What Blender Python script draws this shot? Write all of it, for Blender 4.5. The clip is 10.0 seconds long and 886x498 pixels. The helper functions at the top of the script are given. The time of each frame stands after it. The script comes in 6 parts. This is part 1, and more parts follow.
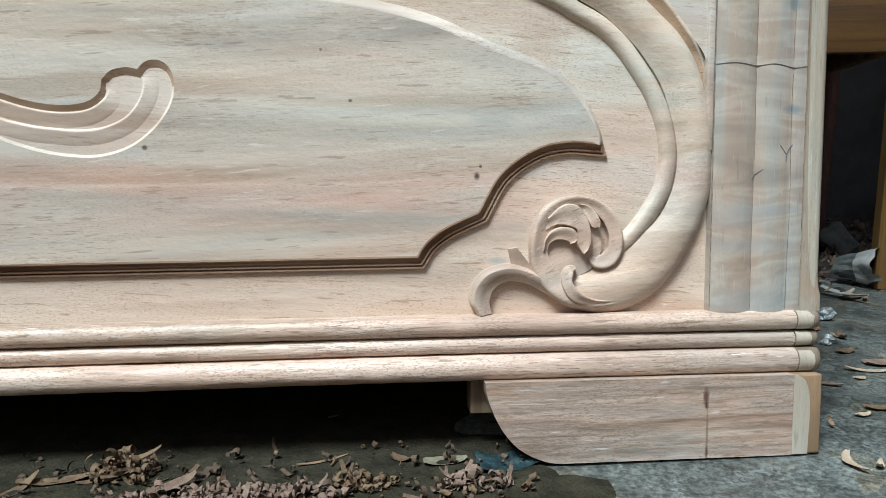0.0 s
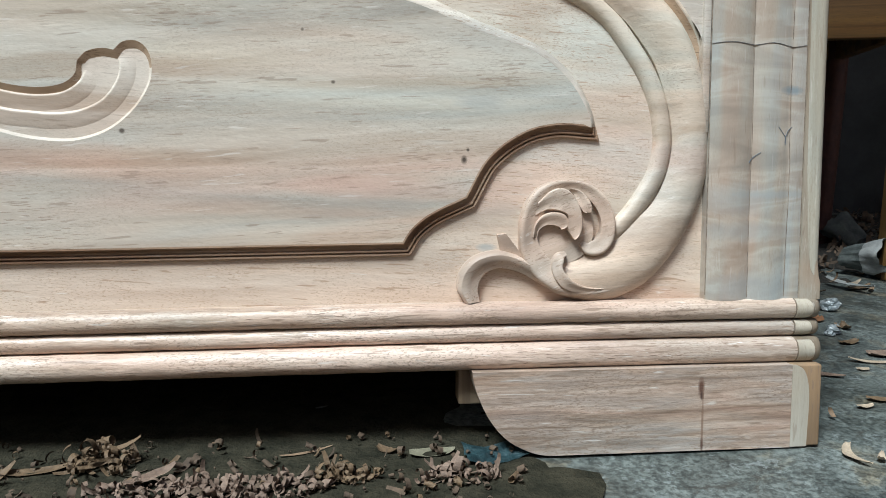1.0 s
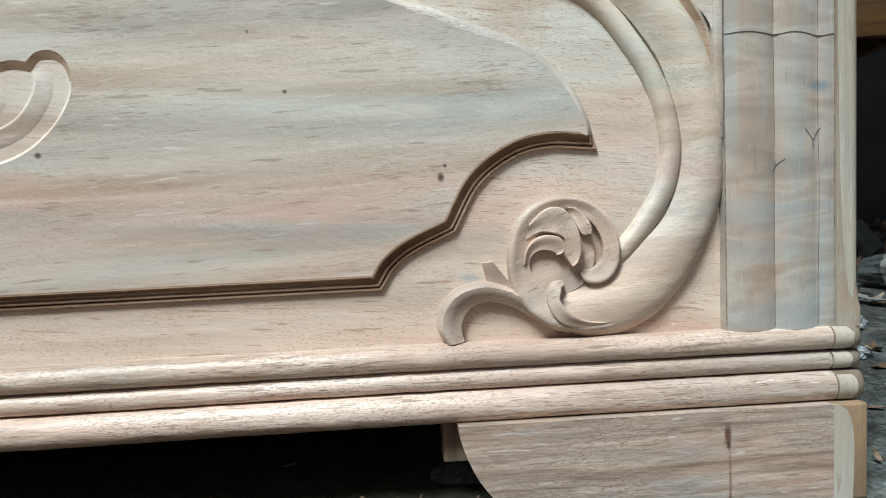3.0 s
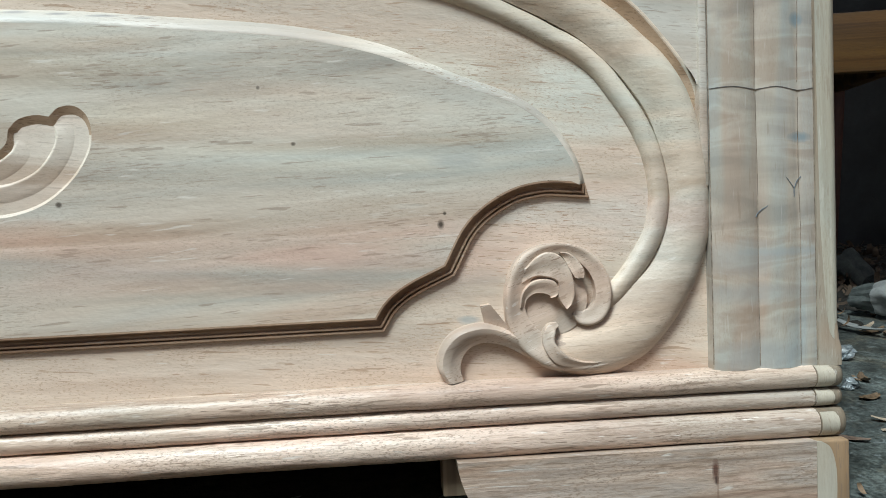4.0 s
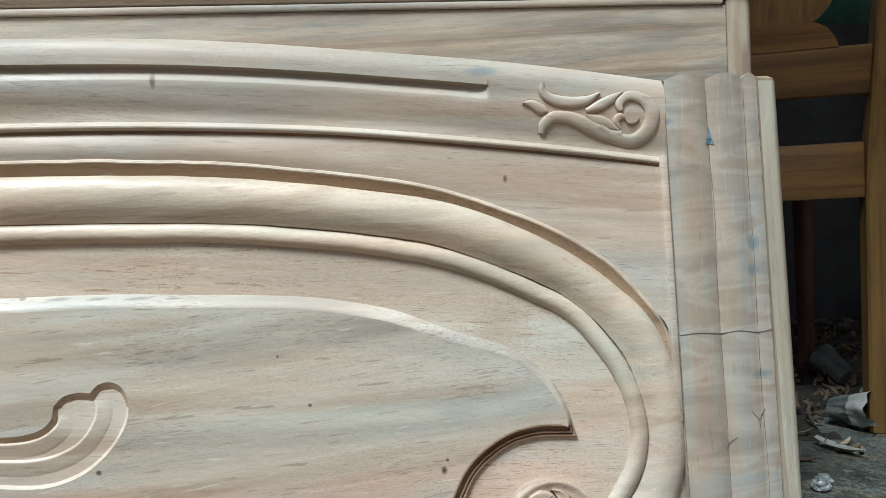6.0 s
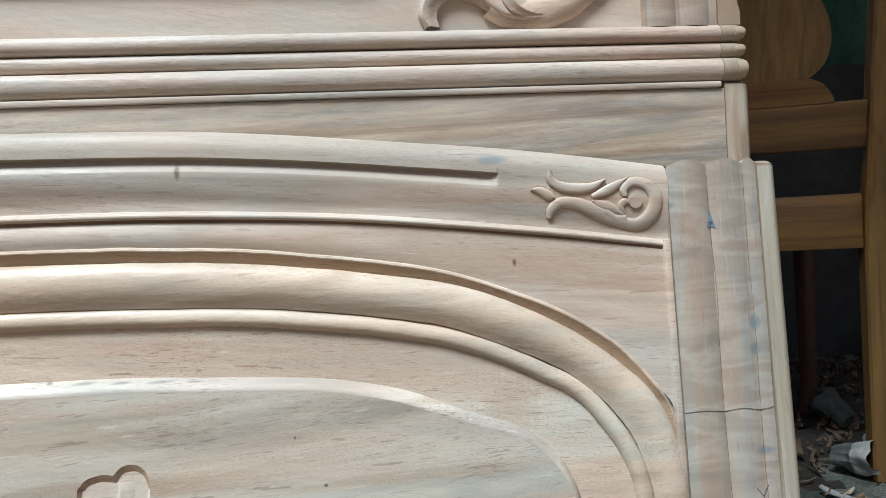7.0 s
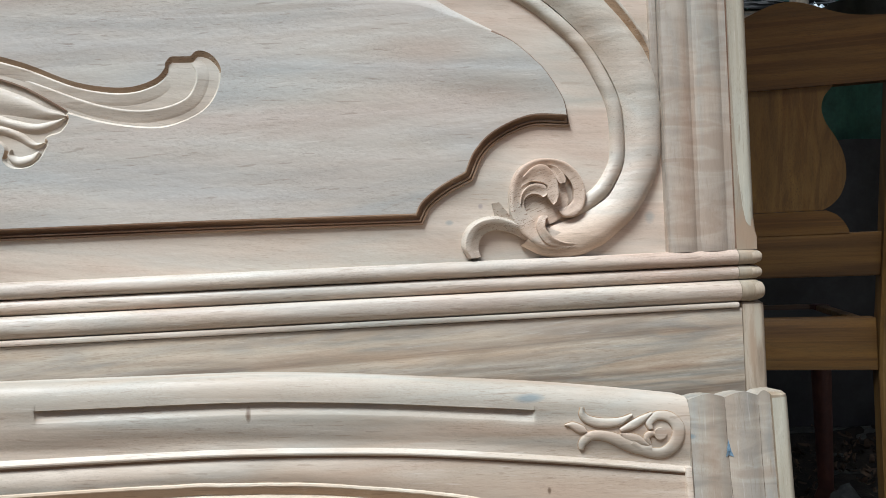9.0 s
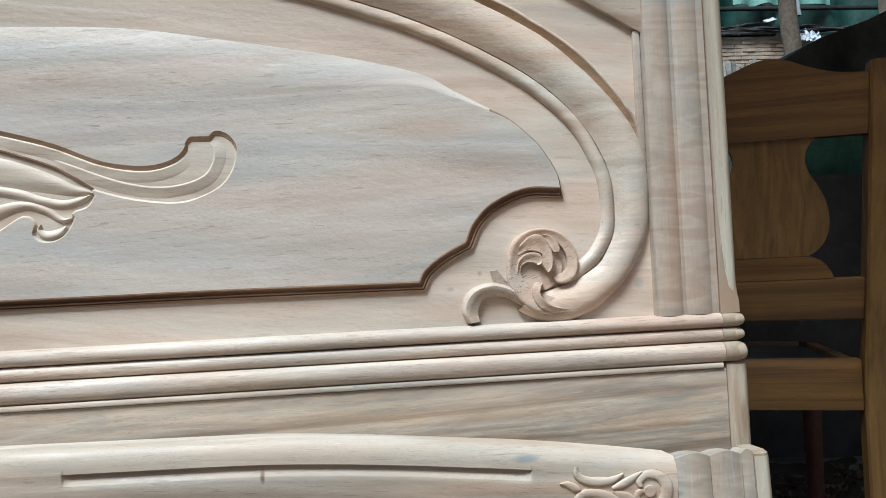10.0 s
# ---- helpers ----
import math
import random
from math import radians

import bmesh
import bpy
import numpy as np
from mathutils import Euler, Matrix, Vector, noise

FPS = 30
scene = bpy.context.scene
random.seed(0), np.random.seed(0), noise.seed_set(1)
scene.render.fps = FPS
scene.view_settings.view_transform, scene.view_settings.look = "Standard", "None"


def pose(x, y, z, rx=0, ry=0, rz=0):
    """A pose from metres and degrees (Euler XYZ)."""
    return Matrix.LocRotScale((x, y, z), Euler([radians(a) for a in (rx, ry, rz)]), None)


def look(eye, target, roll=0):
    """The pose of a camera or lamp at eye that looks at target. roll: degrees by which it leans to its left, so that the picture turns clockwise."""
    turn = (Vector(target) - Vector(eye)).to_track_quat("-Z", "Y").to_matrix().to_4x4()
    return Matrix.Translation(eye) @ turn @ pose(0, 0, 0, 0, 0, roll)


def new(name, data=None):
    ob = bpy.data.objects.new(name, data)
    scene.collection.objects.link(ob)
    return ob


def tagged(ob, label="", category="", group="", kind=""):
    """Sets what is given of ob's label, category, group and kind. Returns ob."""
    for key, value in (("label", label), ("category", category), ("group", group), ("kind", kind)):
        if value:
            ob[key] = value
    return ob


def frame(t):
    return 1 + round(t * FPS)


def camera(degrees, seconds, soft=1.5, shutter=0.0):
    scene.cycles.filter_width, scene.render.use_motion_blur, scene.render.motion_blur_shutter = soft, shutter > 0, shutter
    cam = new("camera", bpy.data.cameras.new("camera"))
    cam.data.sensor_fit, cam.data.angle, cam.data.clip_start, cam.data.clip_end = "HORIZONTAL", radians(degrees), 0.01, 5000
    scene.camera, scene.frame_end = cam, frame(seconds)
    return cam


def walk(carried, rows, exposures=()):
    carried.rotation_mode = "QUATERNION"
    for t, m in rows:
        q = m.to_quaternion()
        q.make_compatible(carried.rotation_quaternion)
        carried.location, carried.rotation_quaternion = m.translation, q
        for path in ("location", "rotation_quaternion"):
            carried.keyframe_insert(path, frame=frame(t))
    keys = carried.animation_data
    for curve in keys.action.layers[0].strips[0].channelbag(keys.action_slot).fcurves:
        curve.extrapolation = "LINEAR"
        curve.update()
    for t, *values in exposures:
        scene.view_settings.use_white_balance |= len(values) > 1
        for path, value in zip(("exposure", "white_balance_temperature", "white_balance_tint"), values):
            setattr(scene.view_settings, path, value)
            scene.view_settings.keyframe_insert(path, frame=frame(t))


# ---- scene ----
# The two bed boards are drawn on the footboard's own plan: x to the right from the outer edge of its post,
# z up along the board from the floor, y into the depth. One drawing unit is UNIT metres, and the boards lean back by LEAN degrees.
UNIT, LEAN = 0.73, 4.1
STAND = pose(0, 0, -0.002, -LEAN, 0, 0)
cam = camera(63.7, 10.0, soft=0.8)
PATH = [
    (0, (-0.5047, -0.7721, 0.2928), (-0.4029, 0.2198, 0.2157), 0.00),
    (0.5, (-0.4938, -0.7737, 0.2862), (-0.4000, 0.2195, 0.2167), -0.16),
    (1, (-0.4799, -0.7535, 0.2826), (-0.3896, 0.2388, 0.1973), -0.10),
    (1.5, (-0.4674, -0.7155, 0.2757), (-0.3463, 0.2722, 0.1764), -0.32),
    (2, (-0.4372, -0.6704, 0.2795), (-0.3286, 0.3206, 0.2018), -2.26),
    (2.5, (-0.4446, -0.6433, 0.2806), (-0.3507, 0.3508, 0.2248), -3.28),
    (2.7, (-0.4459, -0.6446, 0.2873), (-0.3553, 0.3491, 0.2203), -2.13),
    (3.8, (-0.4467, -0.6693, 0.2733), (-0.3601, 0.3268, 0.2544), -1.77),
    (4, (-0.4502, -0.6794, 0.3099), (-0.3586, 0.3159, 0.2782), -1.83),
    (4.5, (-0.4496, -0.7055, 0.3738), (-0.3539, 0.2900, 0.3737), -2.05),
    (5, (-0.4582, -0.7248, 0.4256), (-0.3561, 0.2700, 0.4324), -2.24),
    (5.5, (-0.4628, -0.7447, 0.4783), (-0.3559, 0.2495, 0.4920), -3.23),
    (6, (-0.4611, -0.7542, 0.5293), (-0.3501, 0.2395, 0.5465), -3.32),
    (6.2, (-0.4649, -0.7576, 0.5347), (-0.3554, 0.2358, 0.5682), -3.74),
    (7.3, (-0.4811, -0.7880, 0.6184), (-0.3635, 0.2037, 0.6703), -3.06),
    (7.5, (-0.4910, -0.7883, 0.6343), (-0.3632, 0.2025, 0.6779), -2.95),
    (8, (-0.4967, -0.8133, 0.6950), (-0.3663, 0.1770, 0.7434), -3.57),
    (8.5, (-0.4889, -0.8437, 0.7741), (-0.3701, 0.1483, 0.8166), -2.54),
    (9, (-0.5015, -0.8807, 0.8532), (-0.4110, 0.1128, 0.9219), -2.90),
    (9.5, (-0.4780, -0.8998, 0.8920), (-0.4008, 0.0957, 0.9457), -3.51),
    (10, (-0.5112, -0.9467, 0.9135), (-0.4147, 0.0439, 1.0095), -3.06),
]
walk(cam, [(t, STAND @ look(Vector(eye) * UNIT, Vector(aim) * UNIT, roll)) for t, eye, aim, roll in PATH],
     exposures=((0.0, 0.46, 6400, 9), (2.5, 0.39, 6400, 9), (4.0, 0.31, 6400, 5), (5.0, 0.24, 6400, 5), (6.0, 0.27, 6500, 7), (7.5, 0.33, 6450, 12), (10.0, 0.39, 6550, 11)))

# ---- light ----
world = bpy.data.worlds.new("sky")
scene.world = world
world.use_nodes = True
wn = world.node_tree.nodes
sky = wn.new("ShaderNodeTexSky")
sky.sky_type, sky.sun_disc = 'NISHITA', False
sky.sun_elevation, sky.sun_rotation = radians(57), radians(219)
sky.air_density, sky.dust_density = 1.0, 4.0
world.node_tree.links.new(sky.outputs[0], wn["Background"].inputs[0])
wn["Background"].inputs[1].default_value = 0.055
sun = new("sun", bpy.data.lights.new("sun", 'SUN'))
sun.data.energy, sun.data.angle, sun.data.color = 4.5, radians(19), (0.84, 0.94, 1.0)
sun.matrix_world = look((-2.0, -2.3, 5.0), (0, 0, 0))


# ---- materials ----
def nodes(name):
    m = bpy.data.materials.new(name)
    m.use_nodes = True
    return m, m.node_tree.nodes, m.node_tree.links.new


def ramp(n, stops):
    r = n.new("ShaderNodeValToRGB")
    while len(r.color_ramp.elements) < len(stops):
        r.color_ramp.elements.new(0.5)
    for e, (p, c) in zip(r.color_ramp.elements, stops):
        e.position, e.color = p, (*c, 1) if len(c) == 3 else c
    return r


def grey(v):
    return (v, v, v)


def mapped(n, link, scale, turn=(0, 0, 0), shift=(0, 0, 0)):
    tc, mp = n.new("ShaderNodeTexCoord"), n.new("ShaderNodeMapping")
    mp.inputs["Scale"].default_value = scale
    mp.inputs["Rotation"].default_value = [radians(a) for a in turn]
    mp.inputs["Location"].default_value = shift
    link(tc.outputs["Object"], mp.inputs["Vector"])
    return mp.outputs["Vector"]


def noise_tex(n, link, vec, scale, detail=4, rough=0.6, warp=0.0):
    t = n.new("ShaderNodeTexNoise")
    t.inputs["Scale"].default_value, t.inputs["Detail"].default_value = scale, detail
    t.inputs["Roughness"].default_value, t.inputs["Distortion"].default_value = rough, warp
    link(vec, t.inputs["Vector"])
    return t.outputs["Fac"]


def mix(n, link, fac, a, b, how='MIX'):
    m = n.new("ShaderNodeMix")
    m.data_type, m.blend_type = 'RGBA', how
    for sock, v in ((m.inputs["Factor"], fac), (m.inputs["A"], a), (m.inputs["B"], b)):
        if isinstance(v, (int, float)):
            sock.default_value = v
        elif isinstance(v, tuple):
            sock.default_value = (*v, 1)
        else:
            link(v, sock)
    return m.outputs["Result"]


def bump(n, link, height, strength, dist, under=None):
    b = n.new("ShaderNodeBump")
    b.inputs["Strength"].default_value, b.inputs["Distance"].default_value = strength, dist
    link(height, b.inputs["Height"])
    if under:
        link(under, b.inputs["Normal"])
    return b.outputs["Normal"]


def wood(name, pale, pink, blue, dark, along="x", shift=(0, 0, 0), rough=0.54, band=1.0, pores=0.75, relief=1.0, spots=(), zones=(), flecks=0.75, figure=False, grit=0.22, streak=0.08, cloud=0.85, tilt=-4, stripe=0.0, clouds=()):
    """Bare planed hardwood: broad colour bands, fibre streaks and short dark pores along the grain."""
    m, n, link = nodes(name)
    st = {"x": (1, 1, 1), "z": (1, 1, 1)}[along]
    turn = (0, tilt, 0) if along == "x" else (0, 90, 0)
    base = mapped(n, link, st, turn, shift)

    def stretched(f):
        mp = n.new("ShaderNodeMapping")
        mp.inputs["Scale"].default_value = f
        link(base, mp.inputs["Vector"])
        return mp.outputs["Vector"]

    broad = noise_tex(n, link, stretched((0.9, 6.0, 7.0)), 2.2 * band, 3, 0.5, 1.0)
    tint = noise_tex(n, link, stretched((1.6, 6.0, 6.5)), 2.0, 3, 0.5, 0.5)
    smoke = noise_tex(n, link, stretched((0.8, 7.0, 9.0) if not figure else (13.0, 5.0, 3.5)), 2.6 * band, 4, 0.5, 0.8)
    fibre = noise_tex(n, link, stretched((7, 110, 140)), 1.0, 4, 0.6, 0.6)
    fine = noise_tex(n, link, stretched((55, 600, 700)), 1.0, 4, 0.65, 0.3)
    pore = noise_tex(n, link, stretched((90, 1000, 1150)), 1.0, 1, 0.5, 0.0)
    fleck = noise_tex(n, link, stretched((60, 420, 480)), 1.0, 3, 0.6, 0.2)
    patch = noise_tex(n, link, stretched((3.5, 9.0, 10.0)), 2.0, 3, 0.5, 0.3)
    c = ramp(n, [(0.34, pink), (0.45, pale), (0.55, blue), (0.66, pale)])
    link(broad, c.inputs[0])
    t = ramp(n, [(0.38, grey(0.0)), (0.70, grey(0.7))])
    link(tint, t.inputs[0])
    col = mix(n, link, t.outputs[0], c.outputs[0], pink)
    sm = ramp(n, [(0.32, (0.66, 0.66, 0.65)), (0.44, (0.93, 0.91, 0.88)), (0.53, (1.12, 1.12, 1.11)), (0.64, (0.84, 0.76, 0.69))])
    link(smoke, sm.inputs[0])
    col = mix(n, link, cloud, col, sm.outputs[0], 'MULTIPLY')
    if zones:
        tc, xyz, add = n.new("ShaderNodeTexCoord"), n.new("ShaderNodeSeparateXYZ"), n.new("ShaderNodeMath")
        link(tc.outputs["Object"], xyz.inputs[0])
        add.operation = 'MULTIPLY_ADD'
        link(tint, add.inputs[0])
        add.inputs[1].default_value = 0.16
        link(xyz.outputs["Z"], add.inputs[2])
        zr = ramp(n, [((z * UNIT + 0.08) / 1.3, c) for z, c in zones])
        div = n.new("ShaderNodeMath")
        div.operation = 'DIVIDE'
        div.inputs[1].default_value = 1.3
        link(add.outputs[0], div.inputs[0])
        link(div.outputs[0], zr.inputs[0])
        col = mix(n, link, 1.0, col, zr.outputs[0], 'MULTIPLY')
    if stripe:
        lines = noise_tex(n, link, stretched((1.1, 45, 62)), 1.0, 3, 0.55, 0.5)
        st = ramp(n, [(0.39, (0.56, 0.48, 0.43)), (0.47, (0.88, 0.84, 0.80)), (0.54, grey(1.02)), (0.63, (1.14, 1.12, 1.09))])
        link(lines, st.inputs[0])
        col = mix(n, link, stripe, col, st.outputs[0], 'MULTIPLY')
    for x, z, rx, rz, colour, strength in clouds:
        mp, ln, wob = n.new("ShaderNodeMapping"), n.new("ShaderNodeVectorMath"), n.new("ShaderNodeMath")
        mp.vector_type, ln.operation, wob.operation = 'TEXTURE', 'LENGTH', 'MULTIPLY_ADD'
        mp.inputs["Location"].default_value = (x * UNIT, 0, z * UNIT)
        mp.inputs["Rotation"].default_value = (0, radians(2.5), 0)
        mp.inputs["Scale"].default_value = (rx * UNIT, 10, rz * UNIT)
        tc = n.new("ShaderNodeTexCoord")
        link(tc.outputs["Object"], mp.inputs["Vector"])
        link(mp.outputs["Vector"], ln.inputs[0])
        link(smoke, wob.inputs[0])
        wob.inputs[1].default_value = 0.9
        link(ln.outputs["Value"], wob.inputs[2])
        rp = ramp(n, [(0.40, grey(strength)), (0.80, grey(strength * 0.5)), (1.0, grey(0.0))])
        half = n.new("ShaderNodeMath")
        half.operation = 'MULTIPLY'
        half.inputs[1].default_value = 0.68
        link(wob.outputs[0], half.inputs[0])
        link(half.outputs[0], rp.inputs[0])
        col = mix(n, link, rp.outputs[0], col, colour, 'MULTIPLY')
    f = ramp(n, [(0.32, (0.70, 0.64, 0.58)), (0.47, grey(1.0)), (0.70, grey(1.08))])
    link(fibre, f.inputs[0])
    col = mix(n, link, streak, col, f.outputs[0], 'MULTIPLY')
    g = ramp(n, [(0.36, (0.60, 0.54, 0.48)), (0.47, grey(0.98)), (0.64, grey(1.18))])
    link(fine, g.inputs[0])
    col = mix(n, link, min(1.0, 0.05 + streak), col, g.outputs[0], 'MULTIPLY')
    p = ramp(n, [(0.62, grey(0.0)), (0.66, grey(1.0))])
    link(pore, p.inputs[0])
    where = ramp(n, [(0.46, grey(0.03)), (0.62, grey(pores))])
    link(patch, where.inputs[0])
    pf = mix(n, link, 1.0, p.outputs[0], where.outputs[0], 'MULTIPLY')
    col = mix(n, link, pf, col, dark)
    speck = noise_tex(n, link, stretched((330, 900, 1000)), 1.0, 2, 0.6, 0.0)
    area = noise_tex(n, link, stretched((6.0, 14.0, 16.0)), 2.0, 3, 0.55, 0.4)
    sp = ramp(n, [(0.54, grey(0.0)), (0.62, grey(1.0))])
    link(speck, sp.inputs[0])
    ar = ramp(n, [(0.40, grey(0.08 * grit)), (0.56, grey(grit))])
    link(area, ar.inputs[0])
    pits = mix(n, link, 1.0, sp.outputs[0], ar.outputs[0], 'MULTIPLY')
    col = mix(n, link, pits, col, mix(n, link, 0.75, col, dark))
    fl = ramp(n, [(0.62, grey(0.0)), (0.72, grey(flecks))])
    link(fleck, fl.inputs[0])
    fw = mix(n, link, 1.0, fl.outputs[0], where.outputs[0], 'MULTIPLY')
    col = mix(n, link, fw, col, (0.74, 0.70, 0.64))
    tear = noise_tex(n, link, stretched((28, 300, 330)), 1.0, 2, 0.55, 0.25)
    tr = ramp(n, [(0.668 - 0.05 * grit, grey(0.0)), (0.705 - 0.05 * grit, grey(0.62 * min(1.0, grit * 2.5)))])
    link(tear, tr.inputs[0])
    col = mix(n, link, tr.outputs[0], col, dark)
    tl = ramp(n, [(0.285, grey(0.5 * min(1.0, grit * 2.5, flecks * 2))), (0.33, grey(0.0))])
    link(tear, tl.inputs[0])
    col = mix(n, link, tl.outputs[0], col, (0.70, 0.67, 0.62))
    for x, z, rx, rz, colour, strength in spots:
        mp = n.new("ShaderNodeMapping")
        mp.vector_type = 'TEXTURE'
        mp.inputs["Location"].default_value = (x * UNIT, 0, z * UNIT)
        mp.inputs["Scale"].default_value = (rx * UNIT, 10, rz * UNIT)
        tc = n.new("ShaderNodeTexCoord")
        link(tc.outputs["Object"], mp.inputs["Vector"])
        ln = n.new("ShaderNodeVectorMath")
        ln.operation = 'LENGTH'
        link(mp.outputs["Vector"], ln.inputs[0])
        wob = n.new("ShaderNodeMath")
        wob.operation = 'MULTIPLY_ADD'
        link(fibre, wob.inputs[0])
        wob.inputs[1].default_value = 0.8
        link(ln.outputs["Value"], wob.inputs[2])
        rp = ramp(n, [(0.55, grey(strength)), (1.0, grey(strength * 0.35)), (1.0, grey(0.0))])
        rp.color_ramp.elements[1].position, rp.color_ramp.elements[2].position = 0.9, 1.0
        half = n.new("ShaderNodeMath")
        half.operation = 'MULTIPLY'
        half.inputs[1].default_value = 0.7
        link(wob.outputs[0], half.inputs[0])
        link(half.outputs[0], rp.inputs[0])
        col = mix(n, link, rp.outputs[0], col, colour)
    b = n["Principled BSDF"]
    link(col, b.inputs["Base Color"])
    r = ramp(n, [(0.3, grey(rough - 0.1)), (0.7, grey(rough + 0.1))])
    link(fibre, r.inputs[0])
    link(r.outputs[0], b.inputs["Roughness"])
    b.inputs["Specular IOR Level"].default_value = 0.5
    chop = noise_tex(n, link, stretched((45, 110, 110)), 1.0, 3, 0.6, 0.0)
    nrm = bump(n, link, chop, 0.16 * relief, 0.003)
    nrm = bump(n, link, fine, (0.04 + 0.25 * streak) * relief, 0.0008, nrm)
    nrm = bump(n, link, fibre, 0.07 * relief, 0.0010, nrm)
    nrm = bump(n, link, pf, -0.5 * relief, 0.0008, nrm)
    nrm = bump(n, link, pits, -0.6, 0.0010, nrm)
    nrm = bump(n, link, tr.outputs[0], -0.35 * relief, 0.0012, bump(n, link, tear, -0.10 * relief, 0.0014, nrm))
    link(nrm, b.inputs["Normal"])
    return m


PALE, PINK, BLUE, DARK = (0.555, 0.51, 0.445), (0.54, 0.435, 0.36), (0.465, 0.46, 0.425), (0.21, 0.145, 0.10)
NAIL, STAIN, SMUDGE, BROWN, KNOT = (0.05, 0.035, 0.025), (0.10, 0.19, 0.24), (0.30, 0.33, 0.33), (0.36, 0.25, 0.17), (0.13, 0.08, 0.05)
# plank tints by height, with the light's fall-off towards the floor worked in
ZONES = ((0.20, (0.98, 0.91, 0.86)), (0.26, (0.93, 0.94, 0.92)), (0.31, (0.97, 0.88, 0.86)), (0.345, (0.90, 0.94, 0.94)), (0.46, (0.97, 1.01, 1.0)), (0.52, (1.0, 0.97, 0.93)),
         (0.64, (1.05, 1.05, 1.02)), (0.90, (1.02, 0.97, 0.94)), (1.0, (0.97, 1.0, 1.03)), (1.25, (0.93, 0.96, 0.98)), (1.38, (1.0, 0.99, 0.99)))
WOOD = wood("planed_wood", PALE, PINK, BLUE, DARK, pores=0.5, zones=ZONES, grit=0.30, streak=0.03, rough=0.46, tilt=3, clouds=(
    (-0.80, 0.468, 0.17, 0.026, (0.80, 0.77, 0.73), 0.9), (-0.405, 0.447, 0.11, 0.020, (0.84, 0.84, 0.84), 0.8), (-0.78, 0.313, 0.22, 0.020, (1.02, 0.89, 0.83), 0.9),
    (-0.62, 0.272, 0.20, 0.012, (0.86, 0.90, 0.92), 0.8), (-0.52, 0.258, 0.18, 0.012, (1.0, 0.86, 0.82), 0.8), (-0.50, 0.377, 0.22, 0.014, (1.08, 1.10, 1.08), 0.8),
    (-0.47, 0.281, 0.12, 0.016, (1.0, 0.84, 0.82), 0.9), (-0.52, 0.438, 0.10, 0.010, (1.02, 0.93, 0.89), 0.7), (-0.66, 0.415, 0.12, 0.016, (1.05, 1.08, 1.06), 0.8)), spots=(
    (-0.390, 0.312, 0.004, 0.005, NAIL, 0.95), (-0.386, 0.322, 0.002, 0.002, NAIL, 0.9), (-0.524, 0.390, 0.0025, 0.002, NAIL, 0.8), (-0.554, 0.442, 0.002, 0.002, NAIL, 0.7),
    (-0.733, 0.340, 0.003, 0.003, NAIL, 0.85), (-0.307, 0.613, 0.0026, 0.0045, KNOT, 0.9), (-0.373, 0.371, 0.03, 0.008, SMUDGE, 0.45), (-0.32, 0.453, 0.035, 0.03, BROWN, 0.30),
    (-0.365, 0.219, 0.012, 0.005, SMUDGE, 0.7), (-0.42, 0.33, 0.02, 0.003, PALE, 0.5)))
WOOD_HEAD = wood("pale_panel_wood", (0.545, 0.53, 0.485), (0.535, 0.47, 0.42), (0.475, 0.49, 0.48), DARK, shift=(0.45, 0.2, 0.37), pores=0.3, flecks=0.4, grit=0.24, streak=0.02, rough=0.46, cloud=0.5, tilt=2, clouds=(
    (-0.95, 1.275, 0.22, 0.05, (0.84, 0.84, 0.83), 0.9), (-0.66, 1.250, 0.14, 0.018, (0.88, 0.85, 0.80), 0.8), (-0.34, 1.130, 0.09, 0.024, (0.88, 0.85, 0.82), 0.9),
    (-0.54, 1.130, 0.14, 0.030, (1.10, 1.08, 1.05), 0.8), (-0.42, 1.185, 0.10, 0.022, (1.02, 0.95, 0.92), 0.8), (-0.75, 1.02, 0.25, 0.03, (0.95, 0.99, 1.02), 0.8)))
SCROLL = wood("scroll_floor_wood", (0.57, 0.52, 0.45), (0.55, 0.46, 0.385), (0.52, 0.50, 0.45), DARK, shift=(0.15, 0.2, 0.07), pores=0.2, flecks=0.3, grit=0.2)
# first two clouds darken the arches' lower right for the shade there
CARVED = wood("carved_wood", (0.615, 0.53, 0.44), (0.585, 0.455, 0.36), (0.545, 0.51, 0.445), DARK, shift=(0.02, 0, 0), relief=1.6, pores=0.35, flecks=0.4, grit=0.18, streak=0.05, rough=0.47, zones=ZONES, tilt=2, clouds=(
    (-0.16, 0.28, 0.075, 0.10, (0.80, 0.80, 0.82), 0.9), (-0.15, 1.03, 0.075, 0.10, (0.84, 0.83, 0.84), 0.9), (-0.95, 1.50, 0.3, 0.06, (0.90, 0.86, 0.82), 0.8)))
GROUND = wood("tooled_ground_wood", (0.64, 0.56, 0.475), (0.62, 0.48, 0.39), (0.59, 0.56, 0.50), (0.32, 0.20, 0.12), shift=(0.04, 0, 0), grit=0.62, streak=0.03, relief=1.6, cloud=0.6, rough=0.46, zones=ZONES, spots=(
    (-0.307, 0.613, 0.0026, 0.0045, KNOT, 0.9), (-0.32, 0.453, 0.035, 0.03, BROWN, 0.30), (-0.365, 0.219, 0.012, 0.005, SMUDGE, 0.7)))
